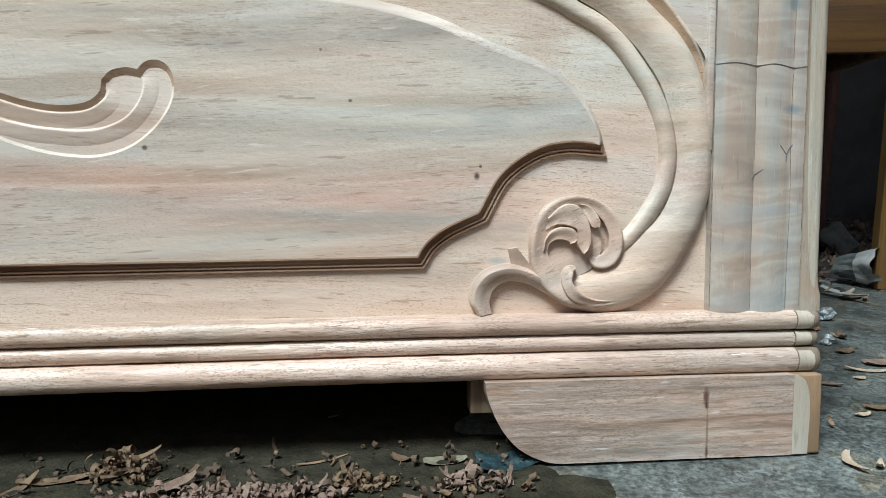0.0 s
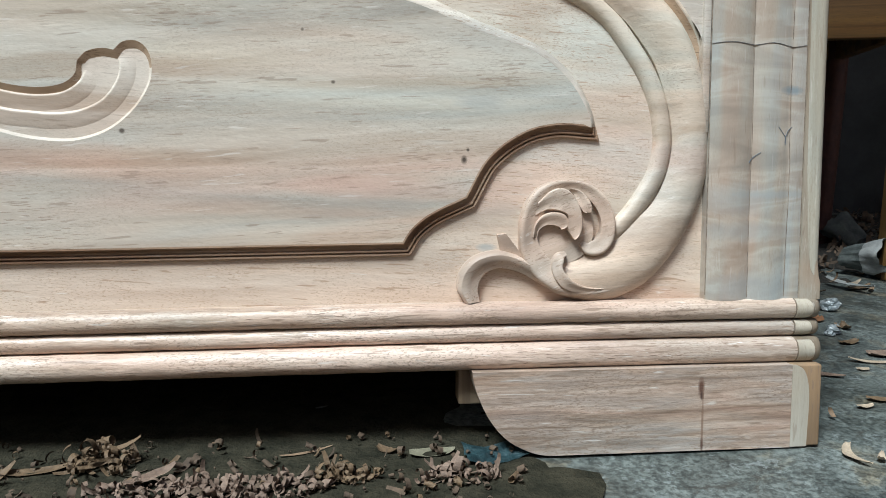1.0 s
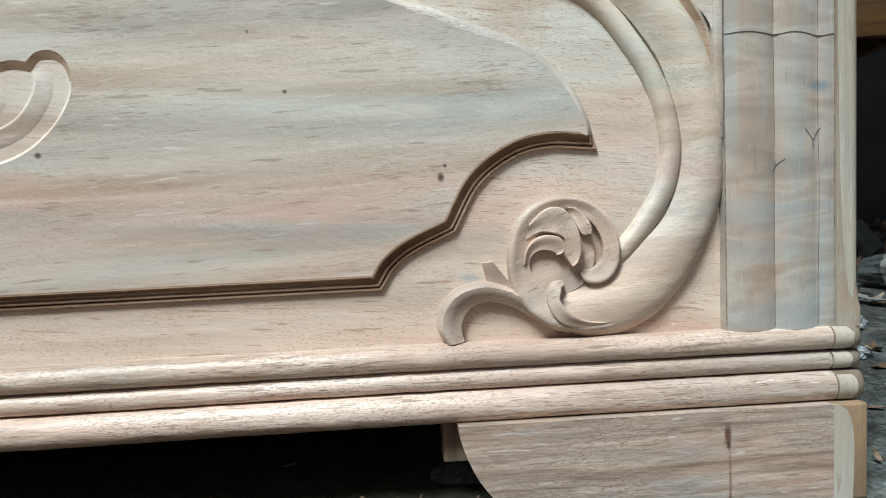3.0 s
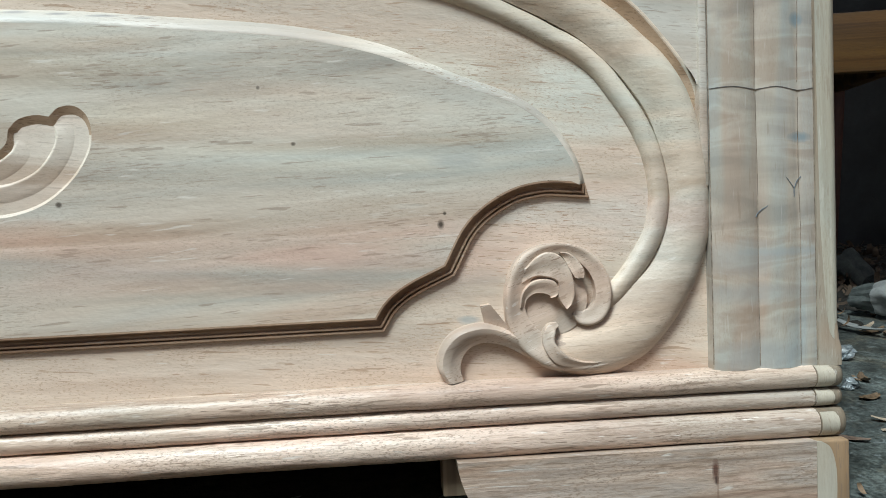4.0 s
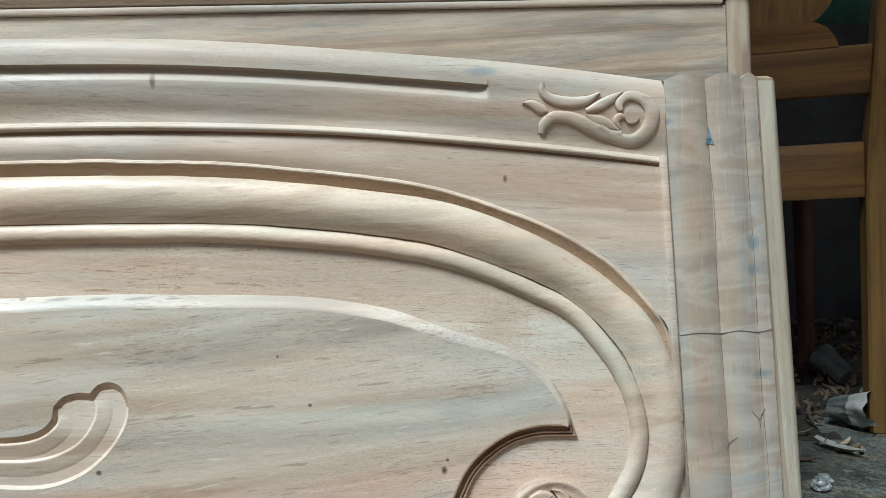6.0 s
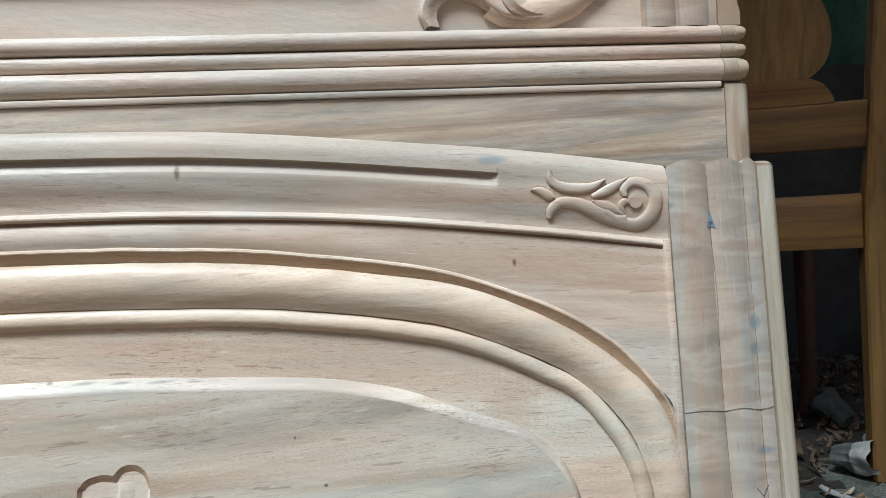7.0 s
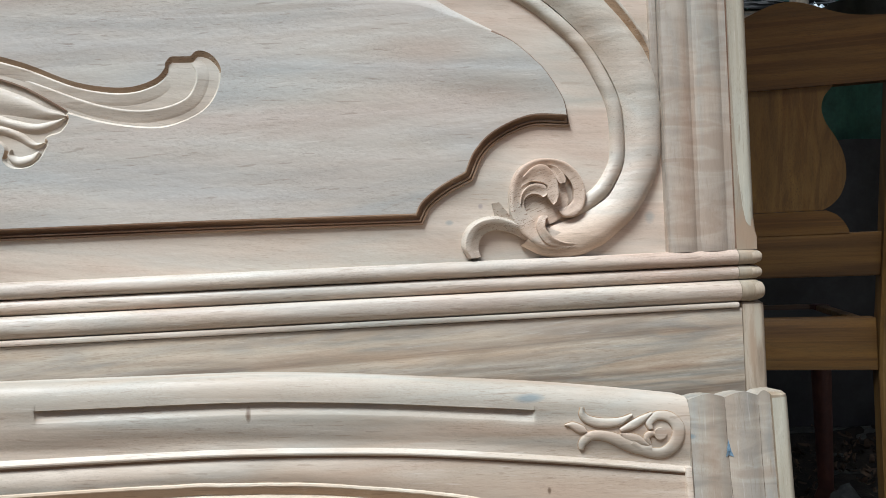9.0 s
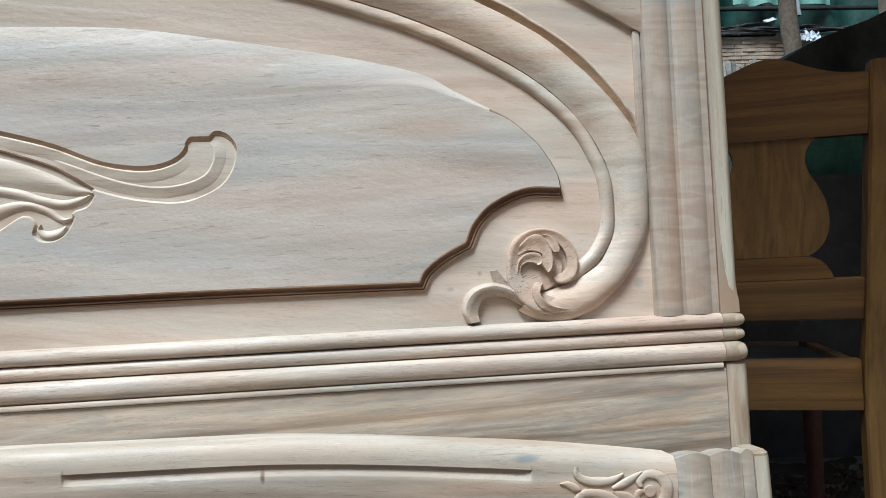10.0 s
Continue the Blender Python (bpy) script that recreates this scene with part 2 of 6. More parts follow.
GROUND_HEAD = wood("smooth_ground_wood", (0.60, 0.535, 0.46), (0.585, 0.47, 0.39), (0.54, 0.515, 0.46), (0.32, 0.20, 0.12), shift=(0.3, 0.1, 0.5), grit=0.16, streak=0.02, pores=0.3, relief=1.0, cloud=0.7, rough=0.5, spots=(
    (-0.405, 0.954, 0.006, 0.004, SMUDGE, 0.6), (-0.384, 0.934, 0.007, 0.004, SMUDGE, 0.6), (-0.362, 0.974, 0.004, 0.004, (0.20, 0.16, 0.20), 0.5), (-0.128, 0.950, 0.008, 0.010, SMUDGE, 0.5), (-0.47, 0.94, 0.02, 0.004, BROWN, 0.25)))
VOLUTE = wood("volute_wood", (0.53, 0.425, 0.345), (0.51, 0.365, 0.285), (0.47, 0.42, 0.36), (0.20, 0.12, 0.08), shift=(0.08, 0.1, 0.3), relief=1.1, grit=0.25, streak=0.04, rough=0.58, tilt=20)
WOOD_RAIL = wood("rail_wood", (0.53, 0.48, 0.415), (0.515, 0.412, 0.335), (0.45, 0.45, 0.415), DARK, shift=(0.7, 0.2, 0.31), pores=0.4, flecks=0.4, spots=(
    (-0.662, 0.728, 0.0035, 0.010, KNOT, 0.8), (-0.327, 0.727, 0.02, 0.006, STAIN, 0.55), (-0.307, 0.613, 0.0026, 0.0045, KNOT, 0.9)))
# brown also carries the shade on the moulding's downward steps
ROUTED_SHADE = wood("routed_shade_wood", (0.35, 0.235, 0.16), (0.30, 0.185, 0.118), (0.38, 0.27, 0.19), (0.12, 0.07, 0.04), shift=(0.3, 0, 0.2), flecks=0.2, relief=1.6, clouds=(
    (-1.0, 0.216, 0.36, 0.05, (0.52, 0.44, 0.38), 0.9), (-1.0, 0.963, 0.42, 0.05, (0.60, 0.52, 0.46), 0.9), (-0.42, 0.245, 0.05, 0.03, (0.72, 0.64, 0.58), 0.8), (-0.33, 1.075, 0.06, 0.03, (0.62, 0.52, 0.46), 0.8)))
# brown that stands in for shade on coves, undersides and crevices
COVE_SHADE = wood("shaded_cove_wood", (0.43, 0.315, 0.215), (0.40, 0.275, 0.18), (0.45, 0.34, 0.245), (0.14, 0.09, 0.05), shift=(0.1, 0, 0.6))
# dark brown of an open joint, also painted in for shadow lines
JOINT_SHADE = wood("joint_and_shade_wood", (0.19, 0.115, 0.075), (0.16, 0.09, 0.055), (0.22, 0.145, 0.10), (0.08, 0.05, 0.03), shift=(0.1, 0, 0.6), flecks=0.2)
CHAMFER = wood("chamfer_wood", (0.57, 0.525, 0.46), (0.55, 0.46, 0.39), (0.53, 0.52, 0.47), DARK, shift=(0.5, 0, 0.4), relief=1.2, spots=(
    (-0.765, 0.5135, 0.014, 0.0022, (0.16, 0.16, 0.17), 0.6), (-0.728, 0.5115, 0.012, 0.0018, (0.14, 0.14, 0.15), 0.6), (-0.690, 0.5095, 0.016, 0.0020, (0.15, 0.15, 0.16), 0.6),
    (-0.655, 0.5075, 0.010, 0.0016, (0.18, 0.18, 0.18), 0.5), (-0.80, 0.5165, 0.004, 0.003, (0.16, 0.12, 0.10), 0.7)))
WOOD_LOW = wood("low_board_wood", (0.405, 0.355, 0.288), (0.435, 0.355, 0.278), (0.30, 0.288, 0.258), DARK, shift=(0.2, 0.5, 0.77), band=2.4, streak=0.15, cloud=0.6, pores=0.4, flecks=0.15, grit=0.2, tilt=2, stripe=0.8, clouds=(
    (-0.22, 0.805, 0.20, 0.012, (0.80, 0.82, 0.86), 0.9), (-0.06, 0.79, 0.09, 0.02, (0.86, 0.85, 0.86), 0.8), (-0.35, 0.775, 0.25, 0.014, (1.10, 1.0, 0.92), 0.8)))
WOOD_LEG = wood("leg_wood", (0.41, 0.335, 0.275), (0.40, 0.295, 0.235), (0.325, 0.295, 0.265), DARK, shift=(0.9, 0.1, 0.12), band=2.8, grit=0.9, streak=0.42, cloud=0.8, relief=2.0, pores=0.8, tilt=0.5, stripe=0.9, spots=(
    (-0.137, 0.069, 0.004, 0.012, (0.10, 0.045, 0.03), 0.95), (-0.136, 0.060, 0.0022, 0.006, (0.05, 0.025, 0.02), 0.9), (-0.135, 0.03, 0.0016, 0.045, (0.20, 0.12, 0.08), 0.8), (-0.135, 0.006, 0.0022, 0.009, (0.10, 0.055, 0.04), 0.9), (-0.33, 0.045, 0.05, 0.008, (0.24, 0.19, 0.16), 0.5)))
WOOD_BEAD = wood("bead_wood", (0.605, 0.515, 0.435), (0.60, 0.435, 0.355), (0.515, 0.475, 0.415), DARK, shift=(0.33, 0.8, 0.05), pores=0.9, grit=0.8, streak=0.36, flecks=1.0, relief=2.6, rough=0.44, tilt=0, stripe=0.5)
WOOD_BEAD_HEAD = wood("smooth_bead_wood", (0.53, 0.465, 0.40), (0.53, 0.41, 0.345), (0.46, 0.44, 0.40), DARK, shift=(0.13, 0.4, 0.35), pores=0.4, grit=0.3, streak=0.2, tilt=0, stripe=0.4, relief=1.6)
WOOD_POST = wood("post_wood", (0.385, 0.360, 0.310), (0.385, 0.312, 0.252), (0.32, 0.342, 0.330), DARK, along="z", band=1.3, relief=0.9, pores=0.12, flecks=0.15, grit=0.2, streak=0.01, figure=True, cloud=0.72, shift=(0.1, 0.4, 0.6), spots=(
    (-0.036, 0.530, 0.008, 0.010, STAIN, 0.7), (-0.038, 0.500, 0.008, 0.008, STAIN, 0.6), (-0.036, 0.386, 0.014, 0.006, STAIN, 0.6), (-0.128, 0.667, 0.008, 0.004, STAIN, 0.7),
    (-0.09, 0.27, 0.05, 0.02, SMUDGE, 0.45), (-0.05, 0.275, 0.06, 0.005, SMUDGE, 0.5), (-0.08, 0.235, 0.06, 0.012, SMUDGE, 0.4), (-0.08, 0.172, 0.05, 0.02, SMUDGE, 0.5), (-0.10, 0.56, 0.02, 0.03, BROWN, 0.25)))
WOOD_POST_PINK = wood("pale_post_wood", (0.42, 0.36, 0.30), (0.41, 0.315, 0.25), (0.35, 0.335, 0.30), DARK, along="z", band=1.3, figure=True, relief=0.7, pores=0.3, flecks=0.1, grit=0.12, cloud=0.6, shift=(0.4, 0.7, 0.2), spots=(
    (-0.043, 1.262, 0.012, 0.005, BROWN, 0.5), (-0.043, 1.253, 0.017, 0.007, SMUDGE, 0.4), (-0.086, 1.235, 0.012, 0.02, PALE, 0.4), (-0.06, 1.36, 0.06, 0.008, SMUDGE, 0.5), (-0.06, 1.12, 0.05, 0.006, BROWN, 0.35)))
WOOD_EDGE = wood("sapwood_edge", (0.46, 0.45, 0.38), (0.45, 0.41, 0.33), (0.42, 0.43, 0.38), DARK, along="z", shift=(0.5, 0.9, 0.2), pores=0.3, stripe=0.55)
WOOD_RIM = wood("brown_rim_wood", (0.20, 0.155, 0.11), (0.19, 0.135, 0.085), (0.20, 0.17, 0.13), DARK, along="z", shift=(0.2, 0.3, 0.7), relief=1.5)
WOOD_STRIP = wood("edge_strip_wood", (0.33, 0.285, 0.225), (0.31, 0.25, 0.18), (0.33, 0.30, 0.25), DARK, along="z", shift=(0.25, 0.3, 0.5), relief=1.2, spots=(
    (0.004, 0.925, 0.03, 0.035, BROWN, 0.75), (0.0, 0.19, 0.03, 0.02, BROWN, 0.4)))
WOOD_SIDE = wood("side_edge_wood", (0.42, 0.35, 0.275), (0.37, 0.28, 0.20), (0.43, 0.38, 0.31), DARK, along="z", shift=(0.35, 0.6, 0.5), relief=1.2, stripe=0.5, spots=(
    (0.012, 0.800, 0.007, 0.035, (0.46, 0.42, 0.34), 0.8), (0.002, 0.765, 0.006, 0.045, BROWN, 0.6), (0.013, 0.745, 0.005, 0.03, KNOT, 0.35)))
WOOD_CAP = wood("end_cap_wood", (0.43, 0.41, 0.355), (0.41, 0.37, 0.30), (0.40, 0.39, 0.35), DARK, along="z", shift=(0.8, 0.3, 0.4), pores=0.3)
WOOD_BROWN = wood("brown_edge_wood", (0.29, 0.205, 0.13), (0.26, 0.165, 0.09), (0.30, 0.24, 0.17), DARK, along="z", shift=(0.6, 0.3, 0.9), flecks=0.0, grit=0.05, stripe=0.6)
CHAIR = wood("chair_wood", (0.149, 0.076, 0.019), (0.113, 0.054, 0.013), (0.126, 0.067, 0.019), (0.08, 0.045, 0.02), shift=(0.3, 0.3, 0.1), rough=0.5, flecks=0.0, tilt=0, stripe=0.8, streak=0.3)
CHAIR_UP = wood("chair_post_wood", (0.170, 0.093, 0.025), (0.131, 0.067, 0.018), (0.143, 0.081, 0.025), (0.08, 0.045, 0.02), along="z", shift=(0.4, 0.6, 0.1), rough=0.5, flecks=0.0, stripe=0.6, streak=0.3)


def plain(name, c1, c2, scale=20.0, rough=0.8, relief=0.3, dist=0.003, metal=0.0, gloss=0.5):
    m, n, link = nodes(name)
    v = mapped(n, link, (1, 1, 1))
    a = noise_tex(n, link, v, scale, 5, 0.65)
    d = noise_tex(n, link, v, scale * 7, 3, 0.6)
    r = ramp(n, [(0.35, c1), (0.65, c2)])
    link(a, r.inputs[0])
    k = ramp(n, [(0.3, grey(0.8)), (0.7, grey(1.15))])
    link(d, k.inputs[0])
    b = n["Principled BSDF"]
    link(mix(n, link, 0.7, r.outputs[0], k.outputs[0], 'MULTIPLY'), b.inputs["Base Color"])
    b.inputs["Roughness"].default_value, b.inputs["Metallic"].default_value = rough, metal
    b.inputs["Specular IOR Level"].default_value = gloss
    link(bump(n, link, d, relief, dist, bump(n, link, a, relief, dist * 3)), b.inputs["Normal"])
    return m


def floor_material():
    m, n, link = nodes("worn_concrete")
    v = mapped(n, link, (1, 1, 1))
    big = noise_tex(n, link, v, 3.0, 5, 0.6, 0.4)
    mid = noise_tex(n, link, v, 14.0, 5, 0.65, 0.3)
    fin = noise_tex(n, link, v, 230.0, 3, 0.65)
    c = ramp(n, [(0.33, (0.058, 0.066, 0.058)), (0.5, (0.088, 0.102, 0.094)), (0.66, (0.128, 0.146, 0.138))])
    link(big, c.inputs[0])
    s = ramp(n, [(0.36, grey(0.55)), (0.5, grey(0.95)), (0.66, grey(1.35))])
    link(mid, s.inputs[0])
    col = mix(n, link, 0.8, c.outputs[0], s.outputs[0], 'MULTIPLY')
    d = ramp(n, [(0.52, grey(0)), (0.66, grey(0.8))])
    link(noise_tex(n, link, v, 11.0, 6, 0.72, 0.6), d.inputs[0])
    col = mix(n, link, d.outputs[0], col, (0.130, 0.112, 0.074))
    k = ramp(n, [(0.40, grey(0.50)), (0.60, grey(1.42))])
    link(fin, k.inputs[0])
    col = mix(n, link, 0.9, col, k.outputs[0], 'MULTIPLY')
    k = ramp(n, [(0.38, grey(0.55)), (0.48, grey(0.97)), (0.64, grey(1.35))])
    link(noise_tex(n, link, v, 75.0, 4, 0.7, 0.3), k.inputs[0])
    col = mix(n, link, 0.75, col, k.outputs[0], 'MULTIPLY')
    w = ramp(n, [(0.59, grey(0)), (0.64, grey(0.6))])
    link(noise_tex(n, link, v, 52.0, 6, 0.75, 0.5), w.inputs[0])
    col = mix(n, link, w.outputs[0], col, (0.215, 0.245, 0.240))
    w = ramp(n, [(0.60, grey(0)), (0.65, grey(0.7))])
    link(noise_tex(n, link, v, 31.0, 6, 0.75, 0.8), w.inputs[0])
    col = mix(n, link, w.outputs[0], col, (0.040, 0.038, 0.032))
    b = n["Principled BSDF"]
    link(col, b.inputs["Base Color"])
    r = ramp(n, [(0.4, grey(0.42)), (0.65, grey(0.8))])
    link(mid, r.inputs[0])
    link(r.outputs[0], b.inputs["Roughness"])
    link(bump(n, link, fin, 0.3, 0.001, bump(n, link, mid, 0.3, 0.006)), b.inputs["Normal"])
    return m


CONCRETE = floor_material()
BOUNCE_EARTH = plain("warm_bounce_earth", (0.21, 0.130, 0.072), (0.30, 0.195, 0.115), 6.0, 0.95)
PLASTER = plain("dark_plaster", (0.10, 0.085, 0.07), (0.16, 0.14, 0.115), 4.0, 0.9)
TIN = plain("rusty_tin", (0.10, 0.09, 0.08), (0.17, 0.15, 0.13), 3.0, 0.6, metal=0.3)
SHAVING = plain("curled_shaving", (0.15, 0.095, 0.055), (0.27, 0.185, 0.115), 40.0, 0.75)
SHAVING_OLD = plain("dusty_shaving", (0.055, 0.037, 0.024), (0.115, 0.078, 0.05), 40.0, 0.85)
SHAVING_MID = plain("brown_shaving", (0.085, 0.052, 0.026), (0.16, 0.105, 0.058), 60.0, 0.7)
SHAVING_PINK = plain("pinkish_shaving", (0.12, 0.078, 0.055), (0.22, 0.155, 0.115), 60.0, 0.75)
PALE_CHIP = plain("pale_chip", (0.30, 0.235, 0.165), (0.42, 0.34, 0.25), 60.0, 0.75)
ORANGE = plain("orange_card", (0.20, 0.085, 0.035), (0.28, 0.13, 0.06), 40.0, 0.8)
LEAF = plain("dry_leaf", (0.12, 0.115, 0.075), (0.20, 0.185, 0.125), 80.0, 0.8)
PAPER = plain("crumpled_paper", (0.20, 0.21, 0.20), (0.36, 0.37, 0.355), 18.0, 0.8)
FOIL = plain("silver_foil", (0.22, 0.26, 0.27), (0.50, 0.53, 0.53), 60.0, 0.42, metal=0.4)
GREY_CUP = plain("grimy_grey_paper", (0.045, 0.055, 0.052), (0.125, 0.14, 0.13), 30.0, 0.7)
BAG_DULL = plain("dull_bluish_paper", (0.12, 0.16, 0.165), (0.22, 0.27, 0.275), 30.0, 0.6)
PENCIL = plain("pencil_mark", (0.10, 0.10, 0.10), (0.17, 0.165, 0.155), 300.0, 0.6, 0.1)
SEAM = plain("dark_joint", (0.12, 0.09, 0.065), (0.34, 0.28, 0.22), 120.0, 0.9, 0.1)
TICK = plain("blue_pencil", (0.075, 0.10, 0.125), (0.16, 0.19, 0.21), 400.0, 0.7, 0.1)
INK = plain("blue_chalk", (0.07, 0.14, 0.21), (0.17, 0.26, 0.33), 200.0, 0.8, 0.1)
BRICK = plain("old_brick", (0.26, 0.20, 0.15), (0.46, 0.39, 0.32), 6.0, 0.9)
MORTAR = plain("mortar", (0.30, 0.29, 0.26), (0.40, 0.39, 0.35), 40.0, 0.95)
GREEN = plain("green_net", (0.015, 0.07, 0.05), (0.03, 0.12, 0.09), 12.0, 0.7)
BLACK = plain("black_sheet", (0.012, 0.013, 0.014), (0.03, 0.032, 0.034), 8.0, 0.6)
SLATE = plain("greenish_black_sheet", (0.018, 0.022, 0.019), (0.060, 0.072, 0.060), 7.0, 0.55)
BARK = plain("bark", (0.07, 0.055, 0.042), (0.13, 0.11, 0.085), 20.0, 0.95)
LITTER_SHADE = plain("litter_and_shade", (0.010, 0.009, 0.007), (0.035, 0.030, 0.022), 25.0, 0.95, 0.6, 0.006)
DIRT_SHADE = plain("dirt_and_shade", (0.019, 0.019, 0.013), (0.044, 0.040, 0.027), 45.0, 0.95, 0.6, 0.003, gloss=0.08)
SEAT = plain("dark_seat_board", (0.022, 0.024, 0.018), (0.045, 0.047, 0.036), 14.0, 0.6)
BAG = plain("pale_plastic_bag", (0.34, 0.42, 0.48), (0.50, 0.58, 0.62), 30.0, 0.4)
SEA = plain("sea_green_sheet", (0.004, 0.030, 0.028), (0.014, 0.085, 0.072), 5.0, 0.5)
SEA_PALE = plain("pale_sea_green_sheet", (0.10, 0.30, 0.27), (0.20, 0.42, 0.38), 5.0, 0.5)
PALE_TIN = plain("pale_tin", (0.20, 0.21, 0.205), (0.42, 0.43, 0.41), 30.0, 0.5, metal=0.3)
RED = plain("dark_red_wood", (0.05, 0.014, 0.010), (0.085, 0.025, 0.016), 15.0, 0.6)
TEAL = plain("teal_plastic", (0.005, 0.018, 0.022), (0.024, 0.060, 0.068), 160.0, 0.5)


# ---- drawing helpers ----
def finish(bm, sharp=38):
    bmesh.ops.remove_doubles(bm, verts=bm.verts, dist=1e-6)
    bmesh.ops.recalc_face_normals(bm, faces=bm.faces)
    for f in bm.faces:
        f.smooth = True
    for e in bm.edges:
        if len(e.link_faces) != 2 or e.calc_face_angle(0) > radians(sharp):
            e.smooth = False


def part(name, bm, material, parent=None, label="", unit=None, sharp=38):
    """Links a bmesh as one mesh object; drawing units become metres."""
    finish(bm, sharp)
    if unit:
        bmesh.ops.scale(bm, vec=(unit, unit, unit), verts=bm.verts)
    me = bpy.data.meshes.new(name)
    bm.to_mesh(me)
    bm.free()
    me.materials.append(material)
    ob = new(name, me)
    if parent:
        ob.parent = parent
    return tagged(ob, label)


def curve(pts, per=6):
    """A smooth line through a few points (any number of columns)."""
    p = [np.array(q, float) for q in pts]
    p = [2 * p[0] - p[1], *p, 2 * p[-1] - p[-2]]
    out = []
    for i in range(1, len(p) - 2):
        a, b, c, d = p[i - 1:i + 3]
        for k in range(per):
            t = k / per
            out.append(0.5 * (2 * b + (c - a) * t + (2 * a - 5 * b + 4 * c - d) * t * t + (3 * b - a - 3 * c + d) * t ** 3))
    return out + [p[-2]]


def grid(bm, rows, close=False):
    """Faces between rows of points."""
    vs = [[bm.verts.new(q) for q in r] for r in rows]
    for a, b in zip(vs, vs[1:]):
        for i in range(len(a) - 1):
            bm.faces.new((a[i], a[i + 1], b[i + 1], b[i]))
        if close:
            bm.faces.new((a[-1], a[0], b[0], b[-1]))
    return vs


def normals(path, closed=False):
    """In-plane left normals with mitred corners."""
    p = np.array([q[:2] for q in path], float)
    n = len(p)
    out = []
    for i in range(n):
        a = p[i] - p[(i - 1) % n] if closed or i > 0 else p[1] - p[0]
        b = p[(i + 1) % n] - p[i] if closed or i < n - 1 else p[-1] - p[-2]
        a, b = a / (np.linalg.norm(a) + 1e-9), b / (np.linalg.norm(b) + 1e-9)
        t = a + b
        t = t / (np.linalg.norm(t) + 1e-9)
        m = np.array([-t[1], t[0]])
        out.append(m / max(0.45, abs(m @ np.array([-a[1], a[0]]))))
    return out


def sweep(bm, path, profile, y=0.0, wide=1.0, closed=False):
    """Carries a profile (u across, v out of the board) along a line (x, z[, width, height])."""
    rows = []
    for q, m in zip(path, normals(path, closed)):
        w = (q[2] if len(q) > 2 else 1.0) * wide
        h = q[3] if len(q) > 3 else 1.0
        rows.append([(q[0] + m[0] * u * w, y - v * h, q[1] + m[1] * u * w) for u, v in profile])
    if closed:
        rows.append(rows[0])
    vs = grid(bm, rows)
    if not closed:
        for r in (vs[0], vs[-1]):
            if len(set(tuple(v.co) for v in r)) > 2:
                bm.faces.new(r)
    return bm


def loft(bm, low, high, profile, y=0.0):
    """A carved strip between two lines: profile rows of (part of the way from low to high, height out of the board)."""
    grid(bm, [[(a[0] + (b[0] - a[0]) * s, y - v, a[1] + (b[1] - a[1]) * s) for s, v in profile] for a, b in zip(low, high)])
    return bm


def sheet(bm, loops, y):
    """A flat face inside the first outline with the others cut out."""
    edges = []
    for loop in loops:
        vs = [bm.verts.new((q[0], y, q[1])) for q in loop]
        edges += [bm.edges.new((vs[i - 1], vs[i])) for i in range(len(vs))]
    bmesh.ops.triangle_fill(bm, use_beauty=True, use_dissolve=False, edges=edges, normal=(0, -1, 0))
    return bm


def wall_of(bm, loop, y0, y1):
    n = len(loop)
    grid(bm, [[(q[0], y, q[1]) for y in (y0, y1)] for q in [*loop, loop[0]]])
    return bm


def block(bm, x0, x1, y0, y1, z0, z1, bevel=0.0, seg=2):
    made = bmesh.ops.create_cube(bm, size=1)["verts"]
    for v in made:
        v.co = ((x0 + x1) / 2 + v.co.x * (x1 - x0), (y0 + y1) / 2 + v.co.y * (y1 - y0), (z0 + z1) / 2 + v.co.z * (z1 - z0))
    if bevel:
        bmesh.ops.bevel(bm, geom=list({e for v in made for e in v.link_edges}), offset=bevel, segments=seg, profile=0.5, affect='EDGES')
    return bm


MID = -1.07   # the middle of the bed


def both(right):
    """A line from the middle to the right end, with its mirror image before it."""
    right = [np.array([q[0] + 0.0007 * noise.noise((q[0] * 37, q[1] * 37, 5)), q[1] + 0.0008 * noise.noise((q[0] * 41, q[1] * 41, 1)), *q[2:]]) if i else q for i, q in enumerate(right)]
    left = [np.array([2 * MID - q[0], *q[1:]]) for q in right][::-1]
    return left[:-1] + list(right)


def flip(line):
    return [np.array([2 * MID - q[0], *q[1:]]) for q in line][::-1]


def stand(name, label, category, turn=None):
    ob = new(name)
    ob.matrix_world = STAND @ turn if turn else STAND
    return tagged(ob, label, category)


